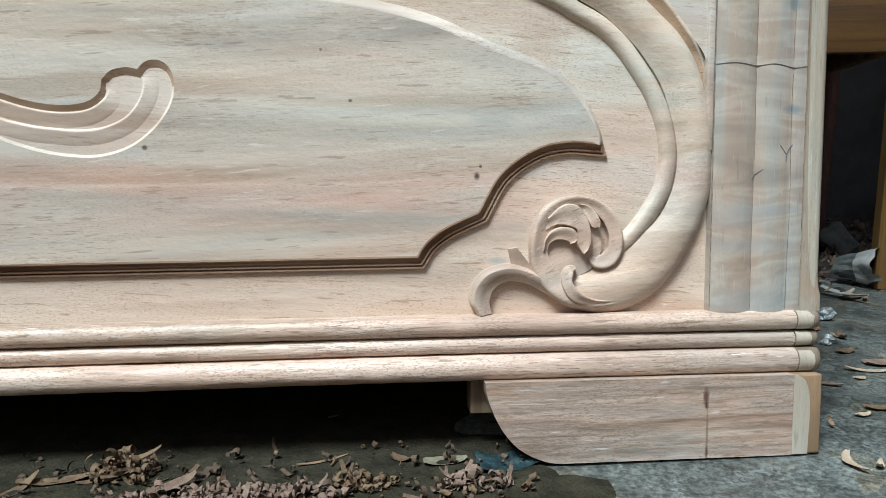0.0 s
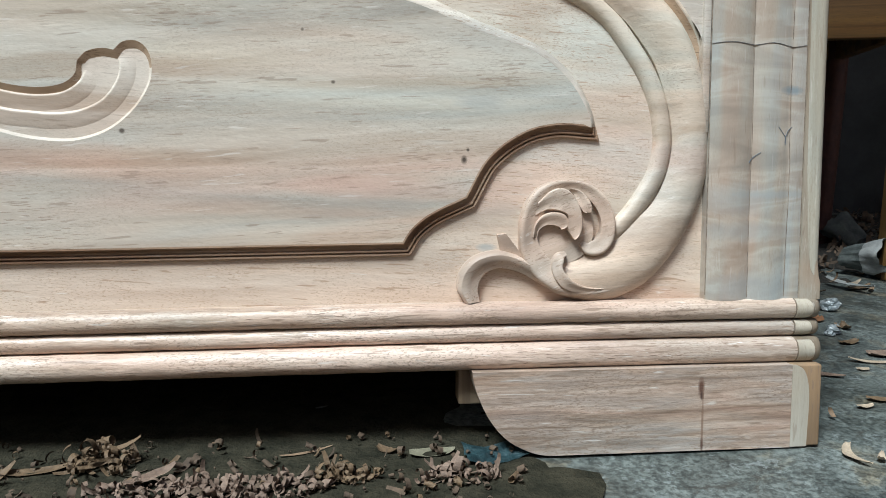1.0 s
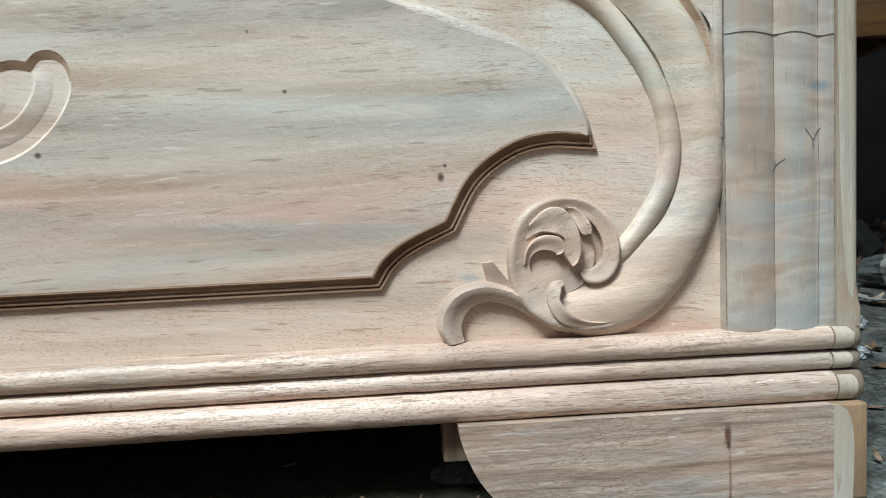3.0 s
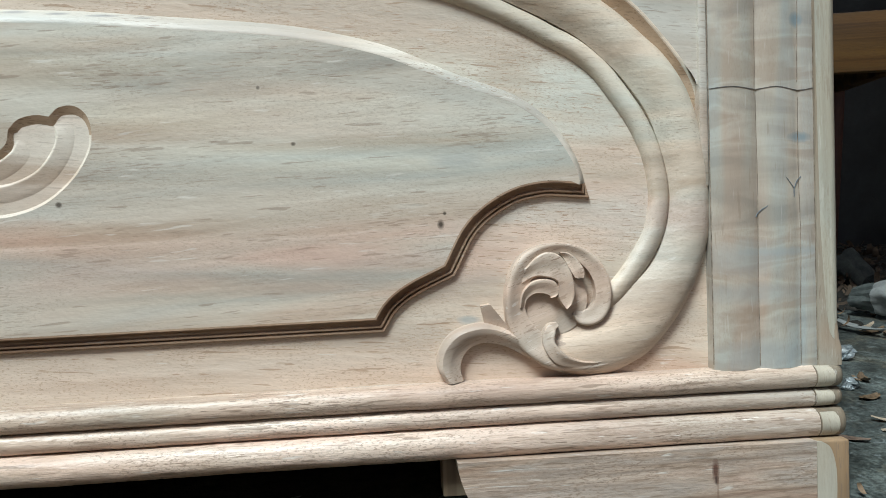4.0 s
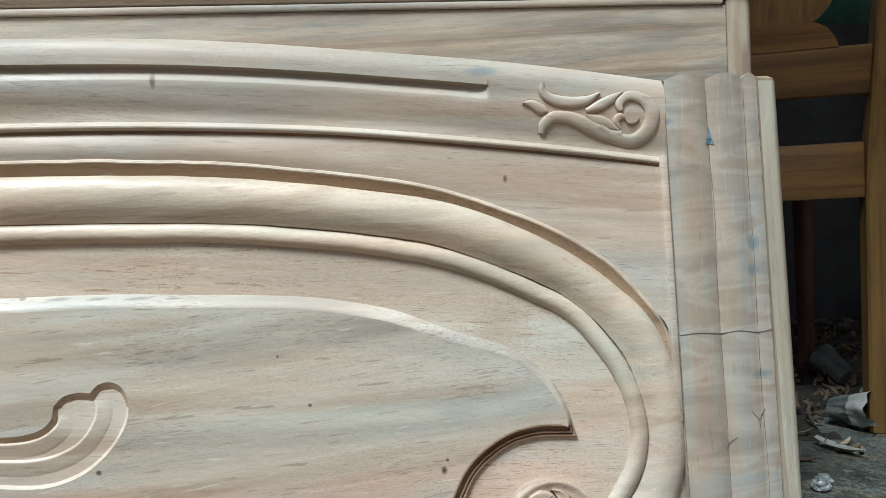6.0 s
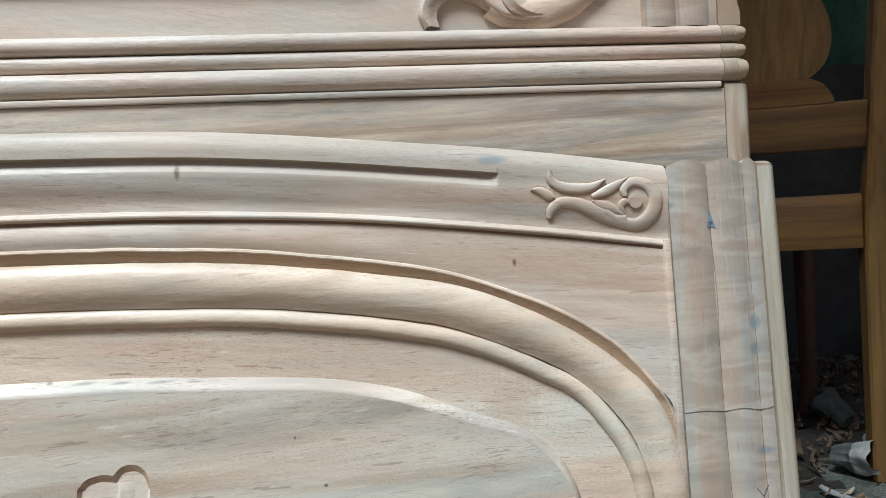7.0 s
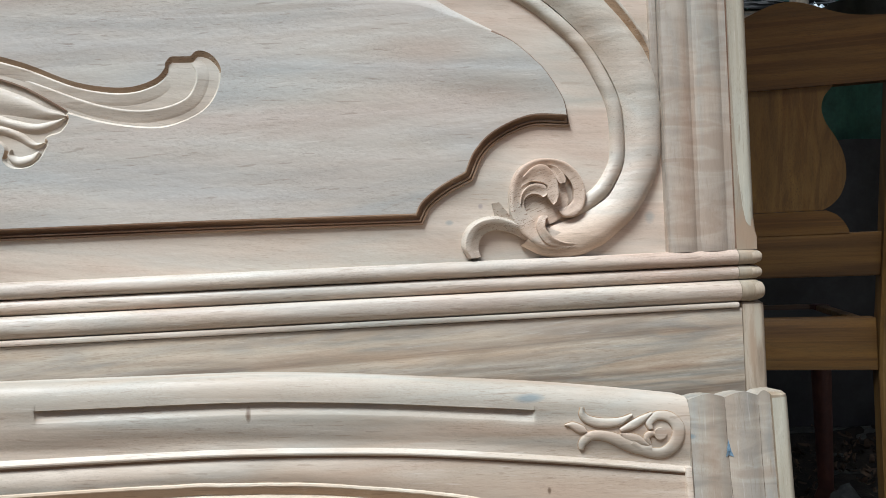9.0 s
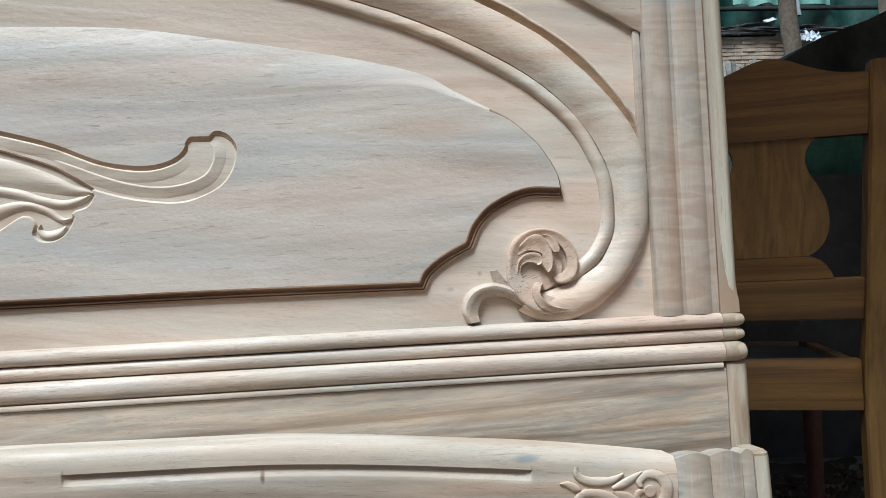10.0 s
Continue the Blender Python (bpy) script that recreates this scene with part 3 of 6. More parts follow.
# ---- floor and shed ----
def room():
    bm = bmesh.new()
    n = 90
    rows = []
    for j in range(n + 1):
        row = []
        for i in range(n + 1):
            x, y = -6 + 18 * i / n, -4 + 16 * j / n
            row.append((x, y, 0.004 * (noise.noise((x * 3, y * 3, 0)) - 0.3)))
        rows.append(row)
    grid(bm, rows)
    tagged(part("floor", bm, CONCRETE), "worn grey concrete workshop floor with stains and dust", "floor", kind="structure")
    # unseen tan ground, added to throw warm light onto the undersides
    bm = bmesh.new()
    grid(bm, [[(-4 + 8 * i / 50, -3.2 + 2.85 * j / 20 + 0.05 * noise.noise((i * 0.6, 1, 0)) * (j == 20), -0.002 + 0.012 * min(1, 20 - j) + 0.004 * noise.noise((i * 0.7, j * 0.7, 5))) for i in range(51)] for j in range(21)])
    tagged(part("ground", bm, BOUNCE_EARTH, sharp=180), "unseen tan ground added in front to bounce warm light upwards", "ground", kind="structure")
    # these walls are unseen and only close in the place
    bm = block(bmesh.new(), -6, 0.9, 3.0, 3.2, 0, 3.0)
    tagged(part("wall_back", bm, PLASTER), "dark wall added out of view to close the shed", "wall", kind="structure")
    # unseen wall, set this near to darken the boards' left end
    bm = block(bmesh.new(), -2.75, -2.6, -3.4, 0.32, 0, 3.0)
    tagged(part("wall_side", bm, PLASTER), "dark side wall added out of view to close in the shed", "wall", kind="structure")
    bm = block(bmesh.new(), 4.0, 4.2, -3.4, 5.0, 0, 3.0)
    tagged(part("wall_far_side", bm, PLASTER), "dark side wall added out of view to close in the shed", "wall", kind="structure")
    # unseen wall, its height chosen for how much low sky reaches the boards
    bm = block(bmesh.new(), -4.2, 4.2, -3.4, -3.2, 0, 1.1)
    tagged(part("wall_front", bm, PLASTER), "dark wall added out of view to block the low sky light", "wall", kind="structure")
    # added wall that keeps light out of the gap below the boards
    bm = block(bmesh.new(), -4.0, -0.12, 0.32, 0.42, 0, 2.6)
    tagged(part("wall_inner", bm, PLASTER), "dark wall added behind the boards to keep the gap under them black", "wall", kind="structure")
    # unseen roof, its front edge set so the chair falls in shade
    bm = block(bmesh.new(), -4.2, 4.2, -0.45, 2.3, 2.6, 2.65)
    tagged(part("ceiling", bm, TIN), "low roof added out of view to shade the chair", "ceiling", kind="structure")


# ---- bed boards ----
# the corner scroll is drawn on a small grid of its own
def sc(px, py, *more):
    return np.array([-0.332 + (px - 937) * 0.000628, 0.241 - (py - 430) * 0.000618, *[m * 0.000632 for m in more]])


def leafy(bm, pts, h, y=0.0, lift=0.0, per=7):
    """A rounded carved limb: points (px, py, half width)."""
    line = curve([sc(*p) for p in pts], per)
    n = len(line)
    top = max(q[2] for q in line)
    path = [(q[0], q[1], q[2], 0.45 + 0.55 * q[2] / top) for q in line]
    prof = [(1.0, 0.0), *((u, lift + h * f) for u, f in ((1.0, 0.50), (0.95, 0.76), (0.84, 0.93), (0.68, 1.0), (0.46, 0.95), (0.15, 0.78), (-0.2, 0.62), (-0.55, 0.53), (-0.84, 0.50), (-0.97, 0.42))), (-1.0, 0.0)]
    return sweep(bm, path, prof, y)


def scroll_mesh():
    bm = bmesh.new()
    # tail that hooks down on the bottom bead
    outer = curve([sc(846, 560), sc(833, 535), sc(838, 506), sc(860, 481), sc(900, 470), sc(940, 480), sc(968, 498), sc(1000, 520)], 7)
    inner = curve([sc(873, 558), sc(869, 535), sc(879, 512), sc(902, 501), sc(935, 506), sc(968, 524), sc(1000, 544), sc(1030, 554)], 7)
    loft(bm, outer, inner, [(0, -0.002), (0, 0.011), (0.07, 0.0165), (0.2, 0.0195), (0.4, 0.0190), (0.6, 0.0155), (0.8, 0.0120), (0.97, 0.0105), (1, 0.0085), (1, -0.002)])
    # thorn
    a, b, c, d = (sc(902, 443), sc(916, 441), sc(948, 484), sc(908, 472))
    top = [(a, 0.011), (b, 0.013), (c, 0.014), (d, 0.004)]
    vs = [bm.verts.new((p[0], -h, p[1])) for p, h in top]
    bs = [bm.verts.new((p[0], 0.001, p[1])) for p, h in top]
    bm.faces.new(vs)
    for i in range(4):
        bm.faces.new((vs[i - 1], vs[i], bs[i], bs[i - 1]))
    # big volute that ends in a curl, its three inner leaves and the tongue below
    def curl(pts, h, lift):
        leafy(bm, [(880 + x / 2.75, 300 + y / 2.75, w / 2.75) for x, y, w in pts], h, lift=lift)

    curl([(640, 640, 20), (500, 640, 46), (370, 612, 62), (275, 555, 56), (218, 475, 48), (204, 390, 42), (216, 310, 46), (255, 235, 50), (318, 183, 38), (400, 162, 26), (482, 185, 30), (546, 241, 33), (582, 320, 34),
          (580, 400, 35), (544, 450, 38), (492, 462, 30), (455, 438, 12)], 0.011, 0.0105)
    curl([(215, 330, 30), (270, 270, 58), (340, 262, 60), (400, 300, 44), (414, 360, 26)], 0.002, 0.009)
    def petal(outer, inner, top):
        """A leaf with crisp edges between two lines."""
        far, near = ([sc(880 + x / 2.75, 300 + y / 2.75) for x, y in pts] for pts in (outer, inner))
        rows = []
        for i, (a, b) in enumerate(zip(curve(far, 6), curve(near, 6))):
            up = top * (0.80 + 0.20 * min(1.0, i / 14))
            rows.append([(a[0] + (b[0] - a[0]) * k, -v, a[1] + (b[1] - a[1]) * k) for k, v in ((0, 0.004), (0, up - 0.0022), (0.05, up - 0.0004), (0.14, up), (0.3, up - 0.0008), (0.55, up - 0.0026), (0.8, up - 0.0036), (0.95, up - 0.0032), (1, up - 0.0050), (1, 0.004))])
        grid(bm, rows)

    petal([(245, 240), (300, 190), (352, 174), (402, 200), (440, 265), (452, 340), (441, 390), (416, 416)], [(232, 305), (290, 276), (348, 284), (384, 306), (381, 350), (386, 376), (404, 404), (415, 415)], 0.0235)
    petal([(222, 405), (233, 342), (270, 300), (320, 287), (370, 299), (389, 335), (377, 360), (352, 368)], [(246, 404), (254, 373), (284, 350), (318, 350), (342, 358), (349, 363), (351, 366), (351, 367)], 0.0205)
    petal([(398, 176), (442, 184), (482, 226), (499, 262), (496, 287)], [(404, 186), (420, 216), (440, 256), (456, 286), (474, 291)], 0.0200)
    curl([(380, 482, 8), (347, 503, 22), (336, 560, 25), (380, 624, 27), (460, 655, 17), (540, 660, 10), (608, 650, 2)], 0.007, 0.021)
    for v in bm.verts:
        v.co.y *= 0.8
    return bm


def scroll_ground_mesh():
    """The sunk middle of the volute."""
    bm = bmesh.new()
    disc = [sc(1012 + 56 * math.cos(a), 438 + 56 * math.sin(a)) for a in np.linspace(0, 2 * math.pi, 40, endpoint=False)]
    sheet(bm, [disc], -0.0085)
    wall_of(bm, disc, -0.0085, 0.001)
    for v in bm.verts:
        v.co.y *= 0.8
    return bm


RAIL_FORM = [(0.0, 0.0085), (0.015, 0.0108), (0.03, 0.0114), (0.045, 0.0112), (0.095, 0.0062), (0.165, 0.0060), (0.22, 0.0074), (0.30, 0.0100), (0.40, 0.0127), (0.52, 0.0150),
             (0.68, 0.0172), (0.76, 0.0174), (0.84, 0.0165), (0.92, 0.0135), (0.97, 0.0095), (1.0, 0.003)]
RAIL_GROOVE = [(0.52, 0.0), (0.532, 0.0005), (0.57, 0.0026), (0.61, 0.0048), (0.645, 0.0062), (0.664, 0.0064), (0.674, 0.0030), (0.682, 0.0)]
RAIL_CUTS = sorted({s for s, v in RAIL_FORM} | {s for s, v in RAIL_GROOVE} | {0.34, 0.46})


def rail_lines(x):
    """Lower and upper edge of the footboard's top rail at x."""
    x = x if x > MID else 2 * MID - x
    out = []
    for pts in (RAIL_LOW, RAIL_TOP):
        line = curve(pts, 6)
        out.append(float(np.interp(x, [q[0] for q in line], [q[1] for q in line])))
    return out


def rail_height(x, s):
    x = x if x > MID else 2 * MID - x
    v = np.interp(s, [a for a, h in RAIL_FORM], [h for a, h in RAIL_FORM])
    k = max(0.0, min(1.0, (-0.3205 - x) / 0.010, (x + 0.9015) / 0.010)) ** 0.5
    d = np.interp(s, [a for a, h in RAIL_GROOVE], [h for a, h in RAIL_GROOVE]) if 0.52 < s < 0.682 else 0.0
    return float(v * (1 - 0.18 * max(0.0, min(1.0, (x + 0.2) / 0.07))) - k * d)


ORNAMENT = (
    ([(1068, 222, 8), (1095, 240, 10), (1132, 247, 12), (1160, 226, 14), (1167, 194, 13), (1150, 170, 11), (1123, 165, 9), (1106, 178, 8), (1108, 192, 5)], 0.0019, 0.0012),
    ([(1110, 236, 9), (1085, 236, 11), (1055, 222, 13), (1020, 206, 11), (988, 203, 10), (970, 216, 9), (966, 232, 5)], 0.0019, 0.0011),
    ([(1070, 160, 2), (1045, 174, 8), (1010, 177, 10), (982, 170, 9), (969, 158, 7), (968, 142, 3)], 0.0019, 0.0011),
    ([(1045, 194, 5), (1068, 184, 9), (1090, 172, 8), (1112, 158, 2)], 0.0019, 0.0011),
    ([(1046, 200, 3), (1058, 208, 9), (1080, 215, 10), (1104, 228, 3)], 0.0015, 0.0009),
    ([(1108, 226, 2), (1100, 212, 7), (1108, 203, 7), (1118, 205, 3)], 0.0015, 0.0009),
    ([(932, 178, 1), (948, 180, 7), (966, 190, 9), (975, 194, 3)], 0.0015, 0.0009))


def ornament_at(px, py, w):
    return np.array([-0.285 + (px - 932) * 0.000609, 0.692 - (py - 178) * 0.00058 - (px - 932) * 0.00002, w * 0.0006])


def on_rail(bm):
    """Lays a flat mesh on the top rail's own swell."""
    for v in bm.verts:
        low, top = rail_lines(v.co.x)
        v.co.y -= rail_height(v.co.x, (v.co.z - low) / (top - low))
    return bm


def ornament_leaf_mesh(pts, h, lift):
    """One carved leaf of the scroll on the rail's end."""
    line = curve([ornament_at(*p) for p in pts], 6)
    prof = [(1.0, -0.002), (1.0, lift), (0.82, lift + h * 0.6), (0.45, lift + h * 0.95), (0.0, lift + h), (-0.45, lift + h * 0.85), (-0.82, lift + h * 0.45), (-1.0, lift * 0.8), (-1.0, -0.002)]
    return on_rail(sweep(bmesh.new(), line, prof))


def ornament_boss_mesh():
    bm = bmesh.new()
    knob = [ornament_at(1128 + 13 * math.cos(a), 203 + 13 * math.sin(a), 1) for a in np.linspace(0, 2 * math.pi, 20, endpoint=False)]
    sheet(bm, [knob], -0.0022)
    wall_of(bm, knob, -0.0022, 0.002)
    return on_rail(bm)


def ornament_cut_mesh():
    """The cut that outlines the leaf scroll, its crevice shade drawn as a flat brown band."""
    bm = bmesh.new()
    for k, (pts, h, lift) in enumerate(ORNAMENT):
        line = curve([ornament_at(x, y, w + 2.4) for x, y, w in pts], 6)
        sweep(bm, line, [(1.0, -0.001), (0.9, 0.0004 + 0.00003 * k), (-0.9, 0.0004 + 0.00003 * k), (-1.0, -0.001)])
    return on_rail(bm)


BEAD = [(-1.07, 0.586), (-0.806, 0.580), (-0.70, 0.5763), (-0.594, 0.5702), (-0.4845, 0.556), (-0.428, 0.5457), (-0.371, 0.5312), (-0.313, 0.5072), (-0.247, 0.471), (-0.217, 0.4395),
        (-0.1875, 0.393), (-0.1742, 0.343), (-0.1785, 0.302), (-0.197, 0.268), (-0.219, 0.241), (-0.237, 0.2265)]
BAND_OUT = [(-1.07, 0.642), (-0.803, 0.6375), (-0.65, 0.632), (-0.538, 0.621), (-0.425, 0.603), (-0.368, 0.5905), (-0.31, 0.5685), (-0.243, 0.5325), (-0.19, 0.4915), (-0.150, 0.4465),
            (-0.1265, 0.380), (-0.1237, 0.330), (-0.127, 0.285), (-0.150, 0.228), (-0.182, 0.187), (-0.213, 0.167), (-0.245, 0.160), (-0.28, 0.166), (-0.312, 0.186)]
BAND_IN = [(-1.07, 0.595), (-0.805, 0.590), (-0.65, 0.584), (-0.54, 0.575), (-0.427, 0.557), (-0.372, 0.5425), (-0.32, 0.521), (-0.262, 0.493), (-0.216, 0.455), (-0.185, 0.413),
           (-0.169, 0.366), (-0.164, 0.335), (-0.1665, 0.306), (-0.181, 0.270), (-0.203, 0.247), (-0.229, 0.2255), (-0.257, 0.212), (-0.277, 0.205), (-0.297, 0.198)]
RIDGE = [(-1.07, 0.653), (-0.80, 0.650), (-0.697, 0.647), (-0.5905, 0.6396), (-0.4814, 0.6245), (-0.4255, 0.6153), (-0.369, 0.6008), (-0.312, 0.5793), (-0.254, 0.5527),
         (-0.1957, 0.5129), (-0.161, 0.4726), (-0.1378, 0.4424), (-0.131, 0.415)]
RAIL_LOW = [(-1.07, 0.685), (-0.80, 0.6815), (-0.698, 0.6795), (-0.59, 0.6745), (-0.479, 0.6665), (-0.364, 0.6535), (-0.245, 0.638), (-0.137, 0.6215), (-0.122, 0.619)]
RAIL_TOP = [(-1.07, 0.782), (-0.831, 0.777), (-0.67, 0.7735), (-0.57, 0.767), (-0.499, 0.7605), (-0.42, 0.7525), (-0.318, 0.742), (-0.224, 0.7295), (-0.122, 0.714)]
PANEL_LOW = [(-1.07, 0.2125), (-0.884, 0.2151), (-0.4513, 0.2203)]
PANEL_STEP = [[(-0.4513, 0.2203), (-0.440, 0.237), (-0.4200, 0.2522), (-0.3839, 0.2691)], [(-0.3839, 0.2691), (-0.3604, 0.3098), (-0.3260, 0.3351), (-0.2915, 0.3441), (-0.2554, 0.3426)]]
PANEL_TOP = [(-0.2554, 0.3426), (-0.2603, 0.3615), (-0.2715, 0.3838), (-0.2872, 0.4033), (-0.3193, 0.4262), (-0.377, 0.4474), (-0.433, 0.4714), (-0.488, 0.4854), (-0.543, 0.4938),
             (-0.651, 0.5018), (-0.757, 0.5075), (-1.07, 0.512)]
BAND_FORM = [(0.0, -0.002), (0.0, 0.0040), (0.05, 0.0074), (0.12, 0.0103), (0.22, 0.0128), (0.34, 0.0142), (0.46, 0.0146), (0.58, 0.0140), (0.72, 0.0118), (0.86, 0.0082), (1.0, 0.0045), (1.0, -0.002)]
BEAD_FORM = [(0.0108, -0.002), (0.0106, 0.0012), (0.0090, 0.0036), (0.006, 0.0060), (0.002, 0.0076), (-0.002, 0.0080), (-0.0055, 0.0068), (-0.0085, 0.0042), (-0.0102, 0.0012), (-0.0105, -0.002)]
RIDGE_FORM = [(0.004, -0.002), (0.004, 0.0065), (0.0022, 0.0090), (0.0, 0.0096), (-0.0012, 0.0090)]
COVE_FORM = [(-0.0012, 0.0090), (-0.005, 0.0056), (-0.0125, 0.0012), (-0.013, -0.002)]


def outline(low, steps, top):
    """Right half of a panel from the middle of its foot round to the middle of its head."""
    line = [np.array(low[0]), np.array(low[1])] + [np.array(low[-1])]
    for s in steps:
        line += curve(s, 6)[1:]
    return line + curve(top, 6)[1:]


TIP = 2 + 18 + 24   # where the stepped foot of a panel ends


def closed_panel(half):
    return list(half[:-1]) + flip(half)[:-1]


def inset(loop, d):
    """The closed outline moved inwards by d (it runs anticlockwise)."""
    return [q[:2] + m * d for q, m in zip(loop, normals(loop, True))]


def panel_mesh(half, tip, holes, y, up=0.0105, soft=((0.0, 0.013), (1.0, 0.016)), out=0.009, brown=0.0):
    """Raised panel: reeded moulding along its foot, mitred at the tip into a chamfer along its head, whose width goes with the way from the tip; the carved parts are cut out."""
    loop = closed_panel(half)
    n, far, dark = len(half), 0.0, tip
    keep, wide = [1.0] * n, [soft[0][1]] * n
    for i in range(tip + 1, n):
        far += np.linalg.norm(half[i][:2] - half[i - 1][:2])
        keep[i] = max(0.0, 1.0 - far / 0.004)
        dark = i if far < brown else dark
        wide[i] = float(np.interp(far, [a for a, b in soft], [b for a, b in soft]))
    keep, wide = keep[:-1] + keep[::-1][:-1], wide[:-1] + wide[::-1][:-1]
    step = [(0.0, -0.002), (0.0001, 0.0030), (0.0008, 0.0040), (0.0024, 0.0040), (0.0030, 0.0032), (0.0032, 0.0008), (0.0040, 0.0008), (0.0042, 0.0046), (0.0049, 0.0056), (0.0061, 0.0056), (0.0067, 0.0046), (0.0069, 0.0020),
            (0.0082, 0.0022), (0.0100, 0.0032), (0.0116, 0.0052), (0.0124, 0.0066), (0.0126, up - 0.0008), (0.0132, up - 0.0001), (0.0150, up)]
    m = normals(loop, True)
    rows, rim = [], []
    for q, o, k, w in zip(loop, m, keep, wide):
        row = []
        for i, (d, v) in enumerate(step):
            u = max(0.0, (i - 1) / (len(step) - 2))
            e, f = w * u, -0.002 if i == 0 else up * (1 - (1 - u) ** 1.7)
            d, v = d * k + e * (1 - k) - out, v * k + f * (1 - k)
            row.append((q[0] + o[0] * d, y - v, q[1] + o[1] * d))
        rows.append(row)
        rim.append(np.array([row[-1][0], row[-1][2]]))
    side, knife = bmesh.new(), [bmesh.new(), bmesh.new()]
    field = sheet(bmesh.new(), [rim, *holes], y - up)
    cut = bmesh.new()
    for i in range(len(loop)):
        a, b = rows[i], rows[(i + 1) % len(rows)]
        grid(cut if i <= tip or i >= len(loop) - tip - 1 else knife[0] if i <= dark else knife[1] if i >= len(loop) - dark - 1 else side, [a, b])
    return field, cut, side, knife


def hollow(bm, hole, y, deep=0.0036, slope=0.0032):
    """A hollow with a long slope under its upper rim, a steep lower one and a flat floor; the outline runs anticlockwise. Gives the upper slope as a mesh of its own."""
    m = normals(hole, True)
    inner = [q[:2] + o * (slope + 0.0050 * max(0.0, -o[1])) for q, o in zip(hole, m)]
    brown = bmesh.new()
    n = len(hole)
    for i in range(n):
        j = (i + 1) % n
        # downward walls split off, so their shade can be coloured brown
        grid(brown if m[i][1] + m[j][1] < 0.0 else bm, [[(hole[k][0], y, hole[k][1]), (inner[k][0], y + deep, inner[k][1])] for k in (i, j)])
    sheet(bm, [inset(hole, slope * 0.6)], y + deep - 0.0002)
    return brown


RISE = [(0.0026, -0.0006), (0.0026, 0.0), (0.0008, 0.0022), (0.0, 0.0025), (-0.0012, 0.0023), (-0.009, 0.0008), (-0.016, 0.0), (-0.017, -0.0006)]


def rise(bm, pts, y):
    """A low lip that tapers off at both ends."""
    line = curve(pts, 6)
    n = len(line)
    sweep(bm, [(q[0], q[1], 1.0, min(1.0, (i + 0.3) / 8, (n - 0.7 - i) / 8)) for i, q in enumerate(line)], RISE, y)
    return bm


def reeds(bm, edges, z0, z1, y, bulge, top_bulge=0.006, cap=True):
    """A fluted post face: soft convex reeds side by side, with rounded tops."""
    for a, b in zip(edges, edges[1:]):
        w = b - a
        xs = np.linspace(0, 1, 9)
        prof = [(a + w * s, bulge * math.sin(math.pi * s) ** 0.7 * min(1.0, (w / 0.045) ** 1.5)) for s in xs]
        rows = []
        zs = [z0, z1 - 0.05, z1 - 0.008, z1]
        for k, z in enumerate(zs):
            rows.append([(x, y - v * (1.0 if k < 3 else 0.85), z + (0.0 if k < 2 else top_bulge * math.sin(math.pi * s)) - (0.004 if k == 2 else 0)) for (x, v), s in zip(prof, xs)])
        rows.append([(x, y + 0.03, z1 + top_bulge * 0.6 * math.sin(math.pi * s)) for (x, v), s in zip(prof, xs)])
        grid(bm, rows)
    return bm


def pair(name, build, material, parent, label=""):
    """A part at the right end and its twin at the left end; parent: the thing, or two parts."""
    owners = parent if isinstance(parent, list) else [parent, parent]
    right = part(name, build(), material, owners[0], label, UNIT)
    bm = build()
    for v in bm.verts:
        v.co.x = 2 * MID - v.co.x
    return [right, part(name, bm, material, owners[1], label, UNIT)]


def fading(line, end, over=0.022):
    """A mirrored line whose height runs out towards x = end and its twin."""
    out = []
    for q in line:
        x = q[0] if q[0] > MID else 2 * MID - q[0]
        out.append((q[0], q[1], 1.0, max(0.05, min(1.0, (end - x) / over))))
    return out


def twins(name, bm, material, parent, label=""):
    """Links a mesh and its mirror image about the bed's middle as two parts."""
    other = bm.copy()
    for v in other.verts:
        v.co.x = 2 * MID - v.co.x
    return [part(name, bm, material, parent, label, UNIT), part(name, other, material, parent, label, UNIT)]


def foot_lobes():
    """The two-lobed hollow end carved into the footboard's panel: outline and the two hollows."""
    up = curve([(-1.0, 0.455), (-0.93, 0.417), (-0.88, 0.397), (-0.845, 0.386), (-0.815, 0.382), (-0.790, 0.385), (-0.776, 0.395), (-0.773, 0.408)], 6)
    lobe1 = curve([(-0.773, 0.408), (-0.764, 0.417), (-0.750, 0.4205), (-0.738, 0.419)], 5)[1:]
    lobe2 = curve([(-0.738, 0.419), (-0.729, 0.427), (-0.716, 0.428), (-0.706, 0.420), (-0.702, 0.405), (-0.705, 0.386), (-0.720, 0.362), (-0.745, 0.341), (-0.775, 0.3305),
                   (-0.805, 0.330), (-0.84, 0.336), (-0.88, 0.350), (-0.93, 0.375), (-1.0, 0.42)], 6)[1:]
    return [q for q in (up + lobe1 + lobe2)][::-1]


FOOT_LIPS = ([(-0.985, 0.437), (-0.93, 0.4085), (-0.88, 0.3885), (-0.845, 0.3775), (-0.815, 0.3735), (-0.788, 0.3765), (-0.771, 0.388), (-0.766, 0.400)],
             [(-0.985, 0.424), (-0.93, 0.393), (-0.88, 0.3695), (-0.845, 0.360), (-0.820, 0.357), (-0.797, 0.3555), (-0.772, 0.359), (-0.750, 0.370), (-0.736, 0.388), (-0.732, 0.403), (-0.735, 0.413)])


